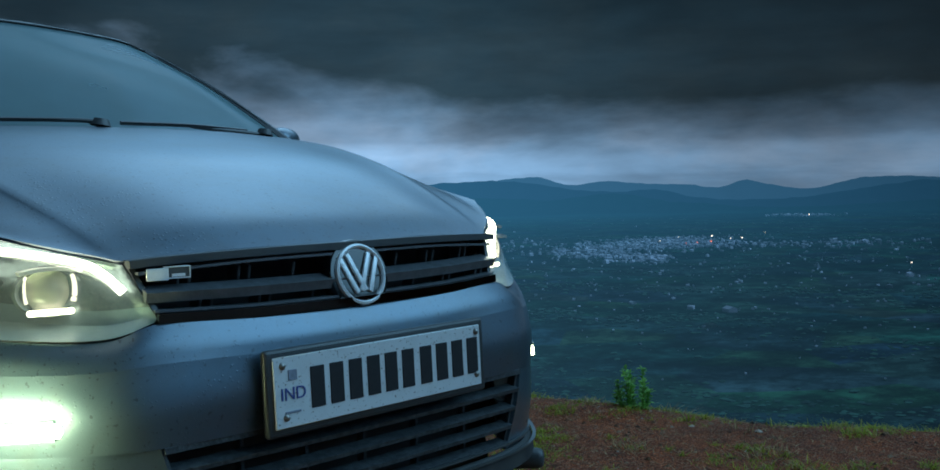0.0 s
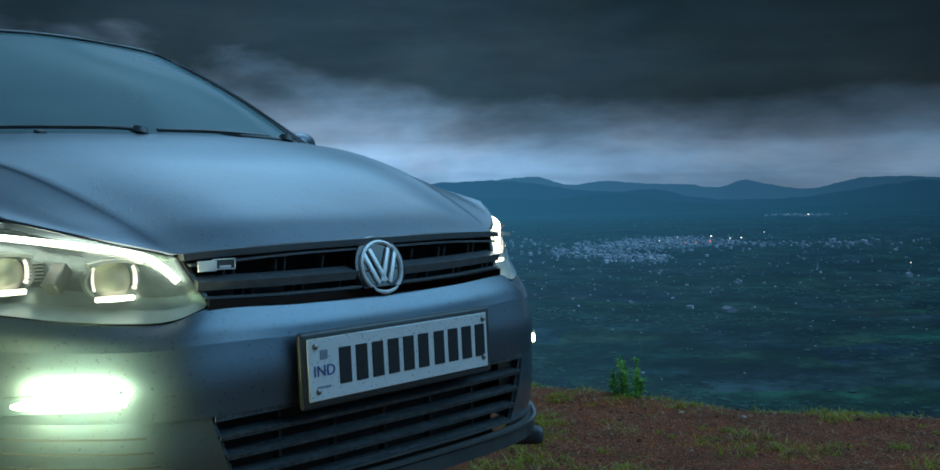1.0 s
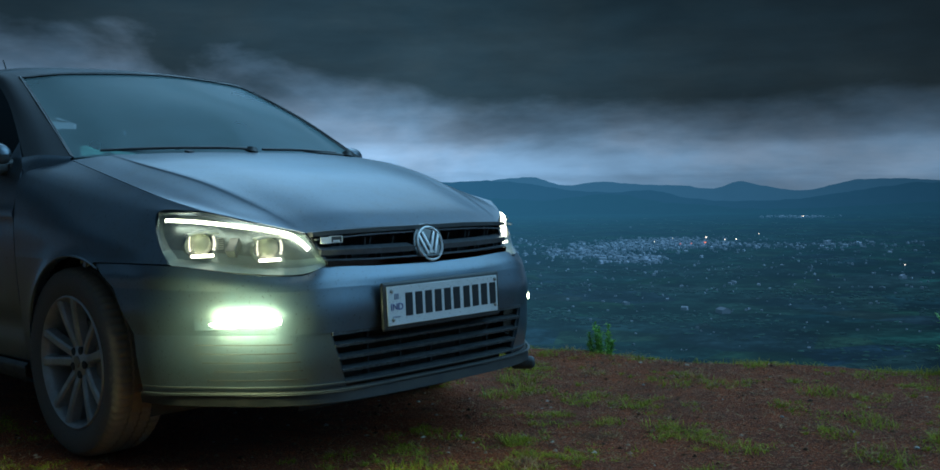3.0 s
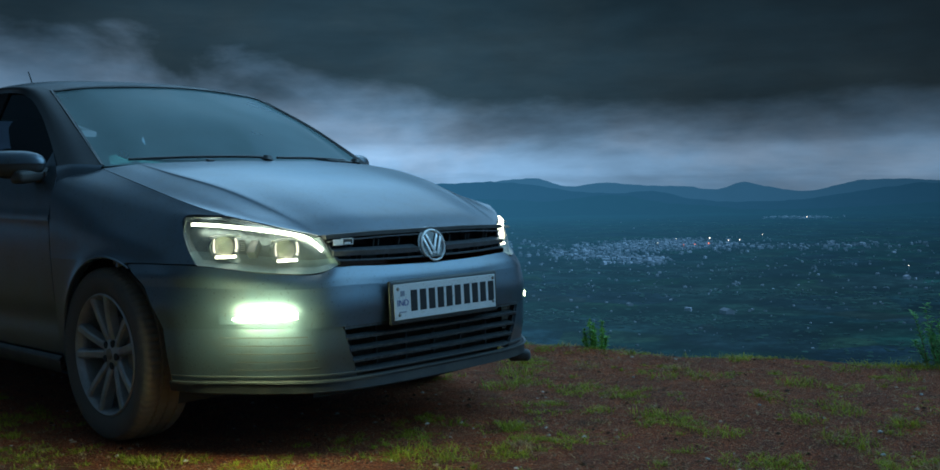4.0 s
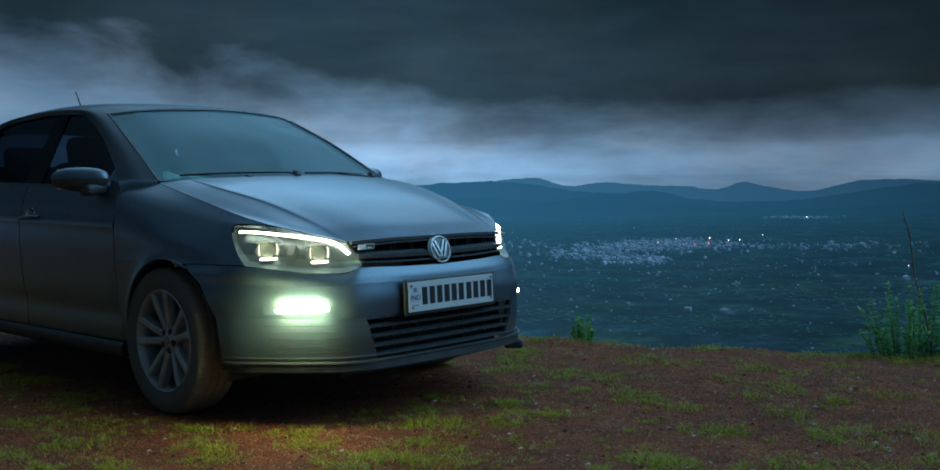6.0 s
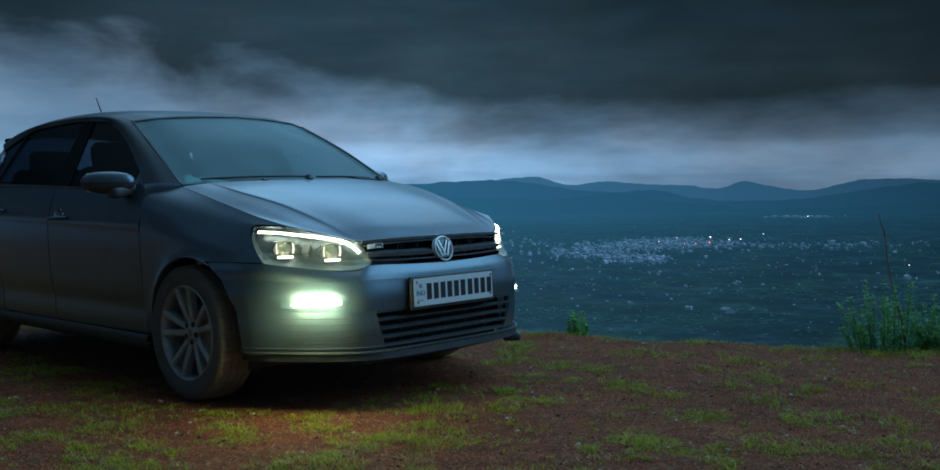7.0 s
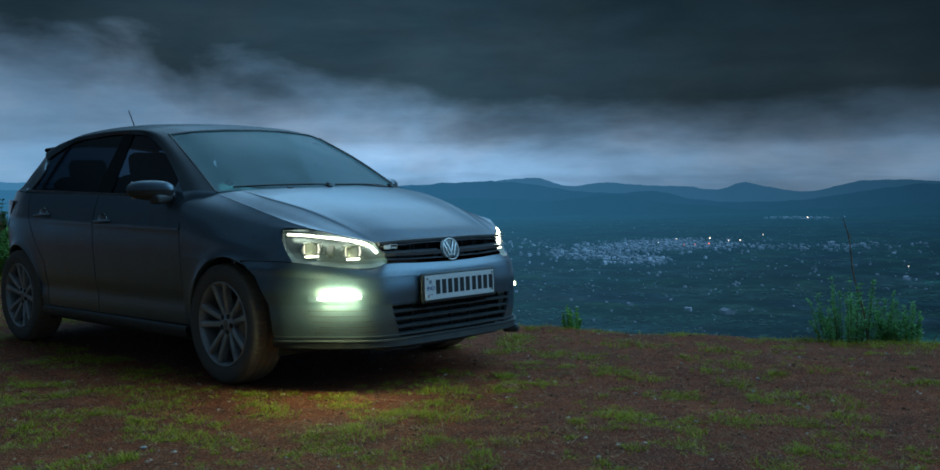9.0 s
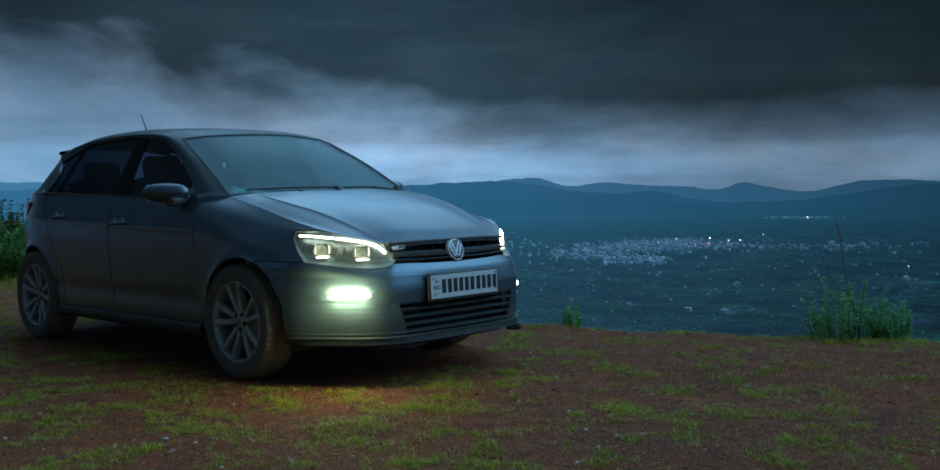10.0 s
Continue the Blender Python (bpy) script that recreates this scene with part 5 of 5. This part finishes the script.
def ridge(name, dist, profile, depth, mat, seed, label):
    """A far range along an arc: profile of (azimuth, height in degrees above the eye), with forested roughness."""
    az = np.linspace(-30, 110, 561)
    el = curve1([p[0] for p in profile], [p[1] for p in profile])(az)
    g = np.empty((7, len(az), 3))
    for i, f in enumerate(np.linspace(0, 1, 7)):
        for j, a in enumerate(az):
            d = dist - depth * (1 - f) ** 1.3
            top = dist * math.tan(radians(el[j])) + 1 + dist * 0.0012 * noise.fractal(Vector((a * 1.1, seed, 0)), 0.9, 2.2, 6)
            z = -101 + (top + 101) * f + 8 * math.sin(math.pi * f) * noise.fractal(Vector((a * 0.9, f * 2.0, seed + 5)), 1.0, 2.0, 4)
            g[i, j] = (d * math.sin(radians(a)), d * math.cos(radians(a)), z)
    back = g[-1:].copy() * np.array((1.03, 1.03, 1))
    back[..., 2] = -101
    ob = part(name, Shell().grid(np.concatenate([g, back]), inward=(3 * dist, 3 * dist, -500)), mat)
    return tagged(ob, label, "mountain range", kind="structure")


# the second colour is the painted haze, paler for farther ranges
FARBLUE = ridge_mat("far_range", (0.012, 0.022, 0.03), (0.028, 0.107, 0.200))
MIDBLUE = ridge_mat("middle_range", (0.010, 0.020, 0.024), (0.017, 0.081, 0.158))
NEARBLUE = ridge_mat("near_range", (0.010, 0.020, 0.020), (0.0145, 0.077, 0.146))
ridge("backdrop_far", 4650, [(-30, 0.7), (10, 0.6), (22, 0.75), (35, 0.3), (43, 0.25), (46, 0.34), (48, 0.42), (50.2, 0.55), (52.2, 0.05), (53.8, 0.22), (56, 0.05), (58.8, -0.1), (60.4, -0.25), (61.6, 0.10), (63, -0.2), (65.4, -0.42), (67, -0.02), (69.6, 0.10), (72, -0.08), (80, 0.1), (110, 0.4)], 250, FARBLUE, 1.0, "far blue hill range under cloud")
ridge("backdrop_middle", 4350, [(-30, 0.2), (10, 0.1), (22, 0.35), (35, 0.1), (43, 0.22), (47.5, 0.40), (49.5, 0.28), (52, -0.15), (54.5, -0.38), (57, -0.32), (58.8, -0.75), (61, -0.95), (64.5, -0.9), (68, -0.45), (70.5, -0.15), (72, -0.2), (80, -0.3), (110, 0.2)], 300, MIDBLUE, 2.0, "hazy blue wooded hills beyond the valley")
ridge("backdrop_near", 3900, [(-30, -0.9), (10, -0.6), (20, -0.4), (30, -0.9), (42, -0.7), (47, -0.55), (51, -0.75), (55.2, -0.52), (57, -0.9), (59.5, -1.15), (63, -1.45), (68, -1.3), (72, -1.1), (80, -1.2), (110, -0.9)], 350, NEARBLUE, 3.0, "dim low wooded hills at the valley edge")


# the town and scattered houses in the valley
def valley_spot(az, el):
    d = 101.0 / math.tan(radians(-el))
    return -3 + d * math.sin(radians(az)), -4 + d * math.cos(radians(az))


def build_town():
    rng = random.Random(11)
    sh, lamps, reds = Shell(), Shell(), Shell()

    def block(target, x, y, s, h):
        a = rng.uniform(0, 3.14)
        c, n2 = math.cos(a), math.sin(a)
        z0 = height(x, y) - 1
        pts = []
        for z in (z0, z0 + h + 1):
            for u, v in ((-1, -1), (1, -1), (1, 1), (-1, 1)):
                px, py = u * s * 0.5, v * s * 0.35
                pts.append((x + px * c - py * n2, y + px * n2 + py * c, z))
        ridge_z = z0 + h + 1 + s * 0.16
        pts += [(x - 0.5 * s * c, y - 0.5 * s * n2, ridge_z), (x + 0.5 * s * c, y + 0.5 * s * n2, ridge_z)]
        target.faces(pts, [(0, 1, 5, 4), (1, 2, 6, 9, 5), (2, 3, 7, 6), (3, 0, 4, 8, 7), (4, 5, 9, 8), (6, 7, 8, 9)])

    for az0, el0, saz, sel, k, s in ((56.6, -3.45, 2.3, 0.15, 330, 10), (57.6, -3.2, 1.6, 0.12, 220, 9), (53.3, -3.9, 1.3, 0.10, 60, 14), (56.0, -4.15, 0.9, 0.08, 45, 14), (65, -3.4, 3.0, 0.16, 45, 12),
                                     (62, -4.6, 8.0, 0.9, 90, 6), (57, -6.0, 8.0, 1.2, 34, 4.5), (60, -8.5, 8.0, 1.2, 12, 3.0), (64.5, -1.9, 0.8, 0.05, 25, 22), (48, -3.4, 3.0, 0.3, 40, 12)):
        for _ in range(4 * k):
            az, el = rng.gauss(az0, saz), min(-1.85, rng.gauss(el0, sel))
            if el < -12:
                continue
            x, y = valley_spot(az, el)
            w = s * (0.18 + 0.42 * rng.random() ** 2)
            block(sh, x, y, w, min(rng.uniform(2.0, 5.0), 0.5 * w))
    for az, el, s in ((60.68, -7.02, 11), (55.4, -6.6, 6), (58.6, -6.9, 5), (68.8, -5.6, 8), (69.8, -5.1, 7)):
        x, y = valley_spot(az, el)
        block(sh, x, y, s, 2.5)
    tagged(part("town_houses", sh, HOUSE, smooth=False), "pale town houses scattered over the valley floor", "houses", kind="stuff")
    for az, el, red, s in ((59.8, -3.15, 0, 6.0), (61.4, -3.2, 0, 5.0), (60.8, -3.25, 0, 4.0), (59.75, -3.5, 1, 6.0), (59.0, -3.6, 1, 4.0), (58.4, -3.62, 1, 3.5), (69.9, -4.6, 0, 2.6), (64.9, -1.95, 0, 7), (57.0, -3.4, 0, 3.0), (58.0, -3.2, 0, 3.0), (62.6, -3.0, 0, 3.0)):
        x, y = valley_spot(az, el)
        b = bmesh.new()
        bmesh.ops.create_icosphere(b, subdivisions=2, radius=s * 0.20, matrix=pose(x, y, height(x, y) + 6))
        lt = tagged(part("town_lamp", b, REDTOWN if red else TOWNLAMP), "red town light far below" if red else "pale town light far below", "street lamp", "town lights")
        part("pole", box(bmesh.new(), 0.3, 0.3, 8.0, pose(x, y, height(x, y) + 2)), HOUSE, lt)


build_town()


# the valley's tree belts
def build_woods():
    rng = random.Random(5)
    sh = Shell()
    for _ in range(26000):
        az, el = rng.uniform(15, 76), -rng.uniform(1.9, 7.7) if rng.random() < 0.75 else -rng.uniform(7.0, 15.0)
        x, y = valley_spot(az, el)
        if noise.fractal(Vector((x * 0.009, y * 0.004, 9)), 1.0, 2.0, 4) < 0.15 and rng.random() < 0.94:
            continue
        s = (0.5 + 1.9 * rng.random() ** 3) * (0.6 + math.hypot(x, y) / 1000)
        z = height(x, y)
        n = 6
        ring = [(x + s * rng.uniform(0.7, 1.2) * math.cos(a), y + s * rng.uniform(0.7, 1.2) * math.sin(a), z + s * rng.uniform(0.12, 0.3)) for a in (2 * math.pi * i / n for i in range(n))]
        low = [(x + 0.5 * s * math.cos(a), y + 0.5 * s * math.sin(a), z - 0.5) for a in (2 * math.pi * i / n for i in range(n))]
        sh.faces([(x, y, z + s * rng.uniform(0.35, 0.6))] + ring + low, [(0, 1 + i, 1 + (i + 1) % n) for i in range(n)] + [(1 + i, 1 + n + i, 1 + n + (i + 1) % n, 1 + (i + 1) % n) for i in range(n)])
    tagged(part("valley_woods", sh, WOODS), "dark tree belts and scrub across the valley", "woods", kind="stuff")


build_woods()


# ---- grass, stones, shrubs on the hilltop ----
def blade(sh, x, y, z, h, lean, a, w):
    dx, dy = math.cos(a), math.sin(a)
    px, py = -dy * w, dx * w
    m = (x + dx * lean * 0.35, y + dy * lean * 0.35, z + h * 0.6)
    t = (x + dx * lean, y + dy * lean, z + h)
    sh.faces([(x - px, y - py, z), (x + px, y + py, z), (m[0] + px * 0.7, m[1] + py * 0.7, m[2]), (m[0] - px * 0.7, m[1] - py * 0.7, m[2]), t], [(0, 1, 2, 3), (3, 2, 4)])


def build_grass():
    rng = random.Random(21)
    green, dry = Shell(), Shell()

    def tuft(x, y, r, k, h, target):
        for _ in range(k):
            a, d = rng.uniform(0, 6.283), r * math.sqrt(rng.random())
            px, py = x + d * math.cos(a), y + d * math.sin(a)
            blade(target, px, py, height(px, py) - 0.004, h * rng.uniform(0.4, 1.2), h * rng.uniform(0.5, 2.2), rng.uniform(0, 6.283), rng.uniform(0.0010, 0.0022))

    n = 0
    while n < 20000:
        x, y = rng.gauss(-1.2, 2.9), rng.gauss(0.0, 3.6)
        if x - float(brink(y)) > 0.05 or (abs(x) < 0.72 and -0.6 < y < 3.0):
            continue
        # thin near the brink, thicker on the trodden side
        inland = min(1.0, max(0.0, (float(brink(y)) - x) / 4.0))
        f = noise.fractal(Vector((x * 3.6, y * 3.6, 7)), 0.8, 2.2, 5) + 0.16 * inland - 0.12
        if f < rng.uniform(-0.12, 0.42):
            continue
        n += 1
        big = rng.random() < 0.04
        tuft(x, y, rng.uniform(0.04, 0.09) if big else rng.uniform(0.010, 0.036), rng.randint(50, 110) if big else rng.randint(10, 28), rng.uniform(0.018, 0.030) if big else rng.uniform(0.009, 0.020), dry if rng.random() < 0.10 else green)
    # tufts that stand out on the bare ground
    for x, y, r, k, h in ((1.53, -1.48, 0.10, 120, 0.035), (0.79, -2.01, 0.10, 110, 0.035), (0.21, -2.62, 0.11, 110, 0.03), (0.40, -2.76, 0.12, 110, 0.03), (-0.65, -1.42, 0.14, 150, 0.045), (0.76, -0.47, 0.09, 110, 0.04),
                          (1.05, -0.32, 0.10, 130, 0.045), (1.25, -0.15, 0.08, 90, 0.04), (0.70, -1.27, 0.07, 70, 0.03), (-1.1, -1.42, 0.10, 120, 0.035), (-0.22, -1.02, 0.12, 130, 0.04), (-0.78, -0.87, 0.09, 80, 0.03), (0.6, -1.63, 0.08, 80, 0.03)):
        tuft(x, y, r, k, h, green)
    # fringe along the brink
    for _ in range(300):
        y = rng.uniform(-4.2, 1.6)
        x = float(brink(y)) + rng.gauss(-0.05, 0.16)
        if noise.noise(Vector((y * 1.7, 3, 0))) + rng.uniform(-0.4, 0.4) > -0.05:
            tuft(x, y, rng.uniform(0.02, 0.07), rng.randint(8, 30), rng.uniform(0.014, 0.032), green if rng.random() < 0.7 else dry)
    # a grassy mound at the foot of the shrubs
    for _ in range(80):
        x, y = rng.gauss(2.36, 0.15), rng.gauss(-2.0, 0.34)
        tuft(x, y, rng.uniform(0.03, 0.08), rng.randint(14, 34), rng.uniform(0.018, 0.042), green)
    # rank grass behind the car
    for _ in range(260):
        x, y = rng.uniform(-1.5, 4.0), rng.uniform(6.5, 11)
        tuft(x, y, 0.10, 26, rng.uniform(0.05, 0.16), green)
    # beaten-down dry litter
    for _ in range(42000):
        x, y = rng.uniform(-5.5, 2.3), rng.uniform(-4.4, 5)
        a = rng.uniform(0, 6.283)
        blade(dry, x, y, height(x, y) + 0.001, 0.004, rng.uniform(0.015, 0.06), a, 0.0014)
    tagged(part("grass", green, GRASS, smooth=False), "short yellow-green grass tufts on bare earth", "grass", kind="stuff")
    tagged(part("dry_grass", dry, DRYGRASS, smooth=False), "straw-brown dry grass and litter on the earth", "grass", kind="stuff")


build_grass()


def build_pebbles():
    rng = random.Random(8)
    sh = Shell()
    for _ in range(14000):
        x, y = rng.uniform(-5.0, 2.2), rng.uniform(-4.3, 4)
        s = 0.003 + 0.010 * rng.random() ** 3
        z = height(x, y)
        r = [(x + s * rng.uniform(0.6, 1.2) * math.cos(a), y + s * rng.uniform(0.6, 1.2) * math.sin(a), z) for a in np.linspace(0, 6.283, 7)[:-1]]
        sh.faces(r + [(x + rng.uniform(-0.3, 0.3) * s, y, z + s * rng.uniform(0.4, 0.8))], [(i, (i + 1) % 6, 6) for i in range(6)])
    tagged(part("gravel", sh, STONE, smooth=False), "small brown stones strewn over the earth", "gravel", kind="stuff")
    for x, y, s in ((0.95, -2.05, 0.010), (0.72, -2.15, 0.009), (1.05, -1.55, 0.008), (0.32, -1.75, 0.008), (1.62, -1.95, 0.009), (1.95, -2.3, 0.009), (-0.05, -2.3, 0.008), (0.55, -2.5, 0.007), (-1.75, -0.9, 0.011), (1.3, -0.8, 0.007)):
        b = bmesh.new()
        bmesh.ops.create_icosphere(b, subdivisions=2, radius=s, matrix=pose(x, y, height(x, y) + s * 0.25, 0, 0, rng.uniform(0, 180)) @ Matrix.Diagonal((1.3, 0.8, 0.55, 1)))
        for v in b.verts:
            v.co += Vector((rng.uniform(-1, 1), rng.uniform(-1, 1), rng.uniform(-1, 1))) * s * 0.12
        tagged(part("stone", b, PALESTONE, smooth=False), "pale flat stone chip lying on the earth", "stone", "loose stones")


build_pebbles()


def leafy(sh, c, d, size, rng):
    """One pointed leaf, folded along its rib."""
    d = Vector(d).normalized()
    side = d.cross(Vector((rng.uniform(-0.3, 0.3), rng.uniform(-0.3, 0.3), 1))).normalized() * size * 0.24
    c = Vector(c)
    up = side.cross(d).normalized() * size * 0.07
    tip = c + d * size - Vector((0, 0, size * 0.12))
    m = c + d * size * 0.5
    sh.faces([c, m + side + up, tip, m - side + up, m], [(0, 4, 1), (1, 4, 2), (0, 3, 4), (3, 2, 4)])


def shrub(name, x, y, stems, spread, tall, leaf_size, label, mat, seed, dens=26, category="shrub"):
    rng = random.Random(seed)
    z0 = height(x, y) - 0.02
    sp = thing(name, label, category, (x, y, z0))
    stalks, leaves = Shell(), Shell()
    for _ in range(stems):
        a, r = rng.uniform(0, 6.283), spread * math.sqrt(rng.random())
        bx, by = 0.8 * r * math.cos(a), 0.8 * r * math.sin(a)
        h = tall * (0.38 + 0.62 * rng.random() ** 1.6) * (1 - 0.25 * r / spread)
        top = (bx + r * math.cos(a) * 0.3 + rng.uniform(-0.05, 0.05) * tall, by + r * math.sin(a) * 0.3, h)
        bz = height(x + bx, y + by) - z0 - 0.01
        mid = ((bx + top[0]) / 2 + rng.uniform(-0.02, 0.02), (by + top[1]) / 2, bz + (h - bz) * 0.5)
        pts = [(bx, by, bz), mid, top]
        t = tube(pts, 0.0015 * tall / 0.3, 5, 0.35, 7)
        stalks.faces(t.v, t.f)
        p = spline(pts, dens)
        for i in range(1, dens):
            for _ in range(4):
                b = rng.uniform(0, 6.283)
                leafy(leaves, p[i], (math.cos(b), math.sin(b), rng.uniform(-0.1, 1.3)), leaf_size * rng.uniform(0.6, 1.15), rng)
    for nm, s, mt in (("stem", stalks, STALK), ("foliage", leaves, mat)):
        o = part(nm, s, mt, smooth=False)
        o.parent = sp
    return sp


shrub("shrub", 1.93, -0.14, 9, 0.075, 0.235, 0.030, "small leafy green shrub on the brink", SHOOTS, 1, 18)
shrub("shrub", 2.52, -1.88, 44, 0.25, 0.50, 0.034, "bushy green shrub on the brink", BUSHLEAVES, 2, 20)
shrub("shrub", 2.60, -2.16, 26, 0.15, 0.30, 0.032, "bushy green shrub beside a dry stalk", BUSHLEAVES, 3, 22)
shrub("bush", 1.25, 8.3, 150, 0.85, 0.86, 0.075, "low bright green bush behind the car", LEAVES, 4, 18, "bush")
shrub("bush", 1.55, 9.5, 170, 1.0, 1.12, 0.08, "dark green bush behind the car", DARKLEAVES, 5, 20, "bush")
shrub("bush", 2.7, 10.2, 130, 0.9, 1.05, 0.08, "dark green bush at the clearing's edge", DARKLEAVES, 6, 20, "bush")
for x, y, pts, r in ((2.50, -1.98, [(0, 0, 0), (-0.03, 0.02, 0.22), (-0.06, 0.07, 0.45), (-0.05, 0.10, 0.66), (-0.075, 0.13, 0.80)], 0.006), (2.70, -2.33, [(0, 0, 0), (0.03, -0.02, 0.12), (0.03, -0.07, 0.24), (0.05, -0.10, 0.34)], 0.003), (2.66, -2.28, [(0, 0, 0), (-0.02, -0.05, 0.09), (0.02, -0.10, 0.19)], 0.0025)):
    st = thing("dry_stalk", "bare dry brown plant stalk rising beside the shrub", "stalk", (x, y, height(x, y) - 0.02))
    o = part("stem", tube(pts, r, 6, 0.35, 16), STALK)
    o.parent = st
    if len(pts) > 4:
        for k, (dx, dz) in enumerate(((0.05, 0.03), (-0.04, 0.05))):
            o = part("twig", tube([pts[3], (pts[3][0] + dx * 0.5, pts[3][1], pts[3][2] + dz), (pts[3][0] + dx, pts[3][1] + 0.02, pts[3][2] + 2 * dz)], 0.002, 5, 0.4, 8), STALK)
            o.parent = st
rng = random.Random(4)
for x, y, a in ((0.92, -1.85, 20), (-0.1, -2.2, 130), (1.2, -2.1, 70), (-1.6, -1.3, 10), (0.5, -2.3, 160)):
    tw = tagged(part("twig", tube([(0, 0, 0.004), (0.03, 0.008, 0.012), (0.07, -0.004, 0.006), (0.10, 0.006, 0.003)], 0.0022, 5, 0.5, 10), STALK), "short dry twig lying on the earth", "twig", "loose twigs")
    tw.matrix_world = pose(x, y, height(x, y), 0, 0, a)

# crumpled mint-coloured paper on the dashboard
pg = loft([[(-0.60, 0.31, 0.990), (-0.50, 0.27, 1.002), (-0.40, 0.24, 0.996)], [(-0.58, 0.37, 1.028), (-0.50, 0.34, 1.018), (-0.38, 0.31, 1.002)], [(-0.59, 0.44, 0.995), (-0.50, 0.43, 1.004), (-0.38, 0.40, 0.995)]], 24, 14)
for i in range(pg.shape[0]):
    for j in range(pg.shape[1]):
        pg[i, j, 2] += 0.012 * noise.noise(Vector(pg[i, j]) * 30)
tagged(part("paper", Shell().grid(pg, 0.002), CLOTH), "crumpled mint-green paper lying on the dashboard", "paper")
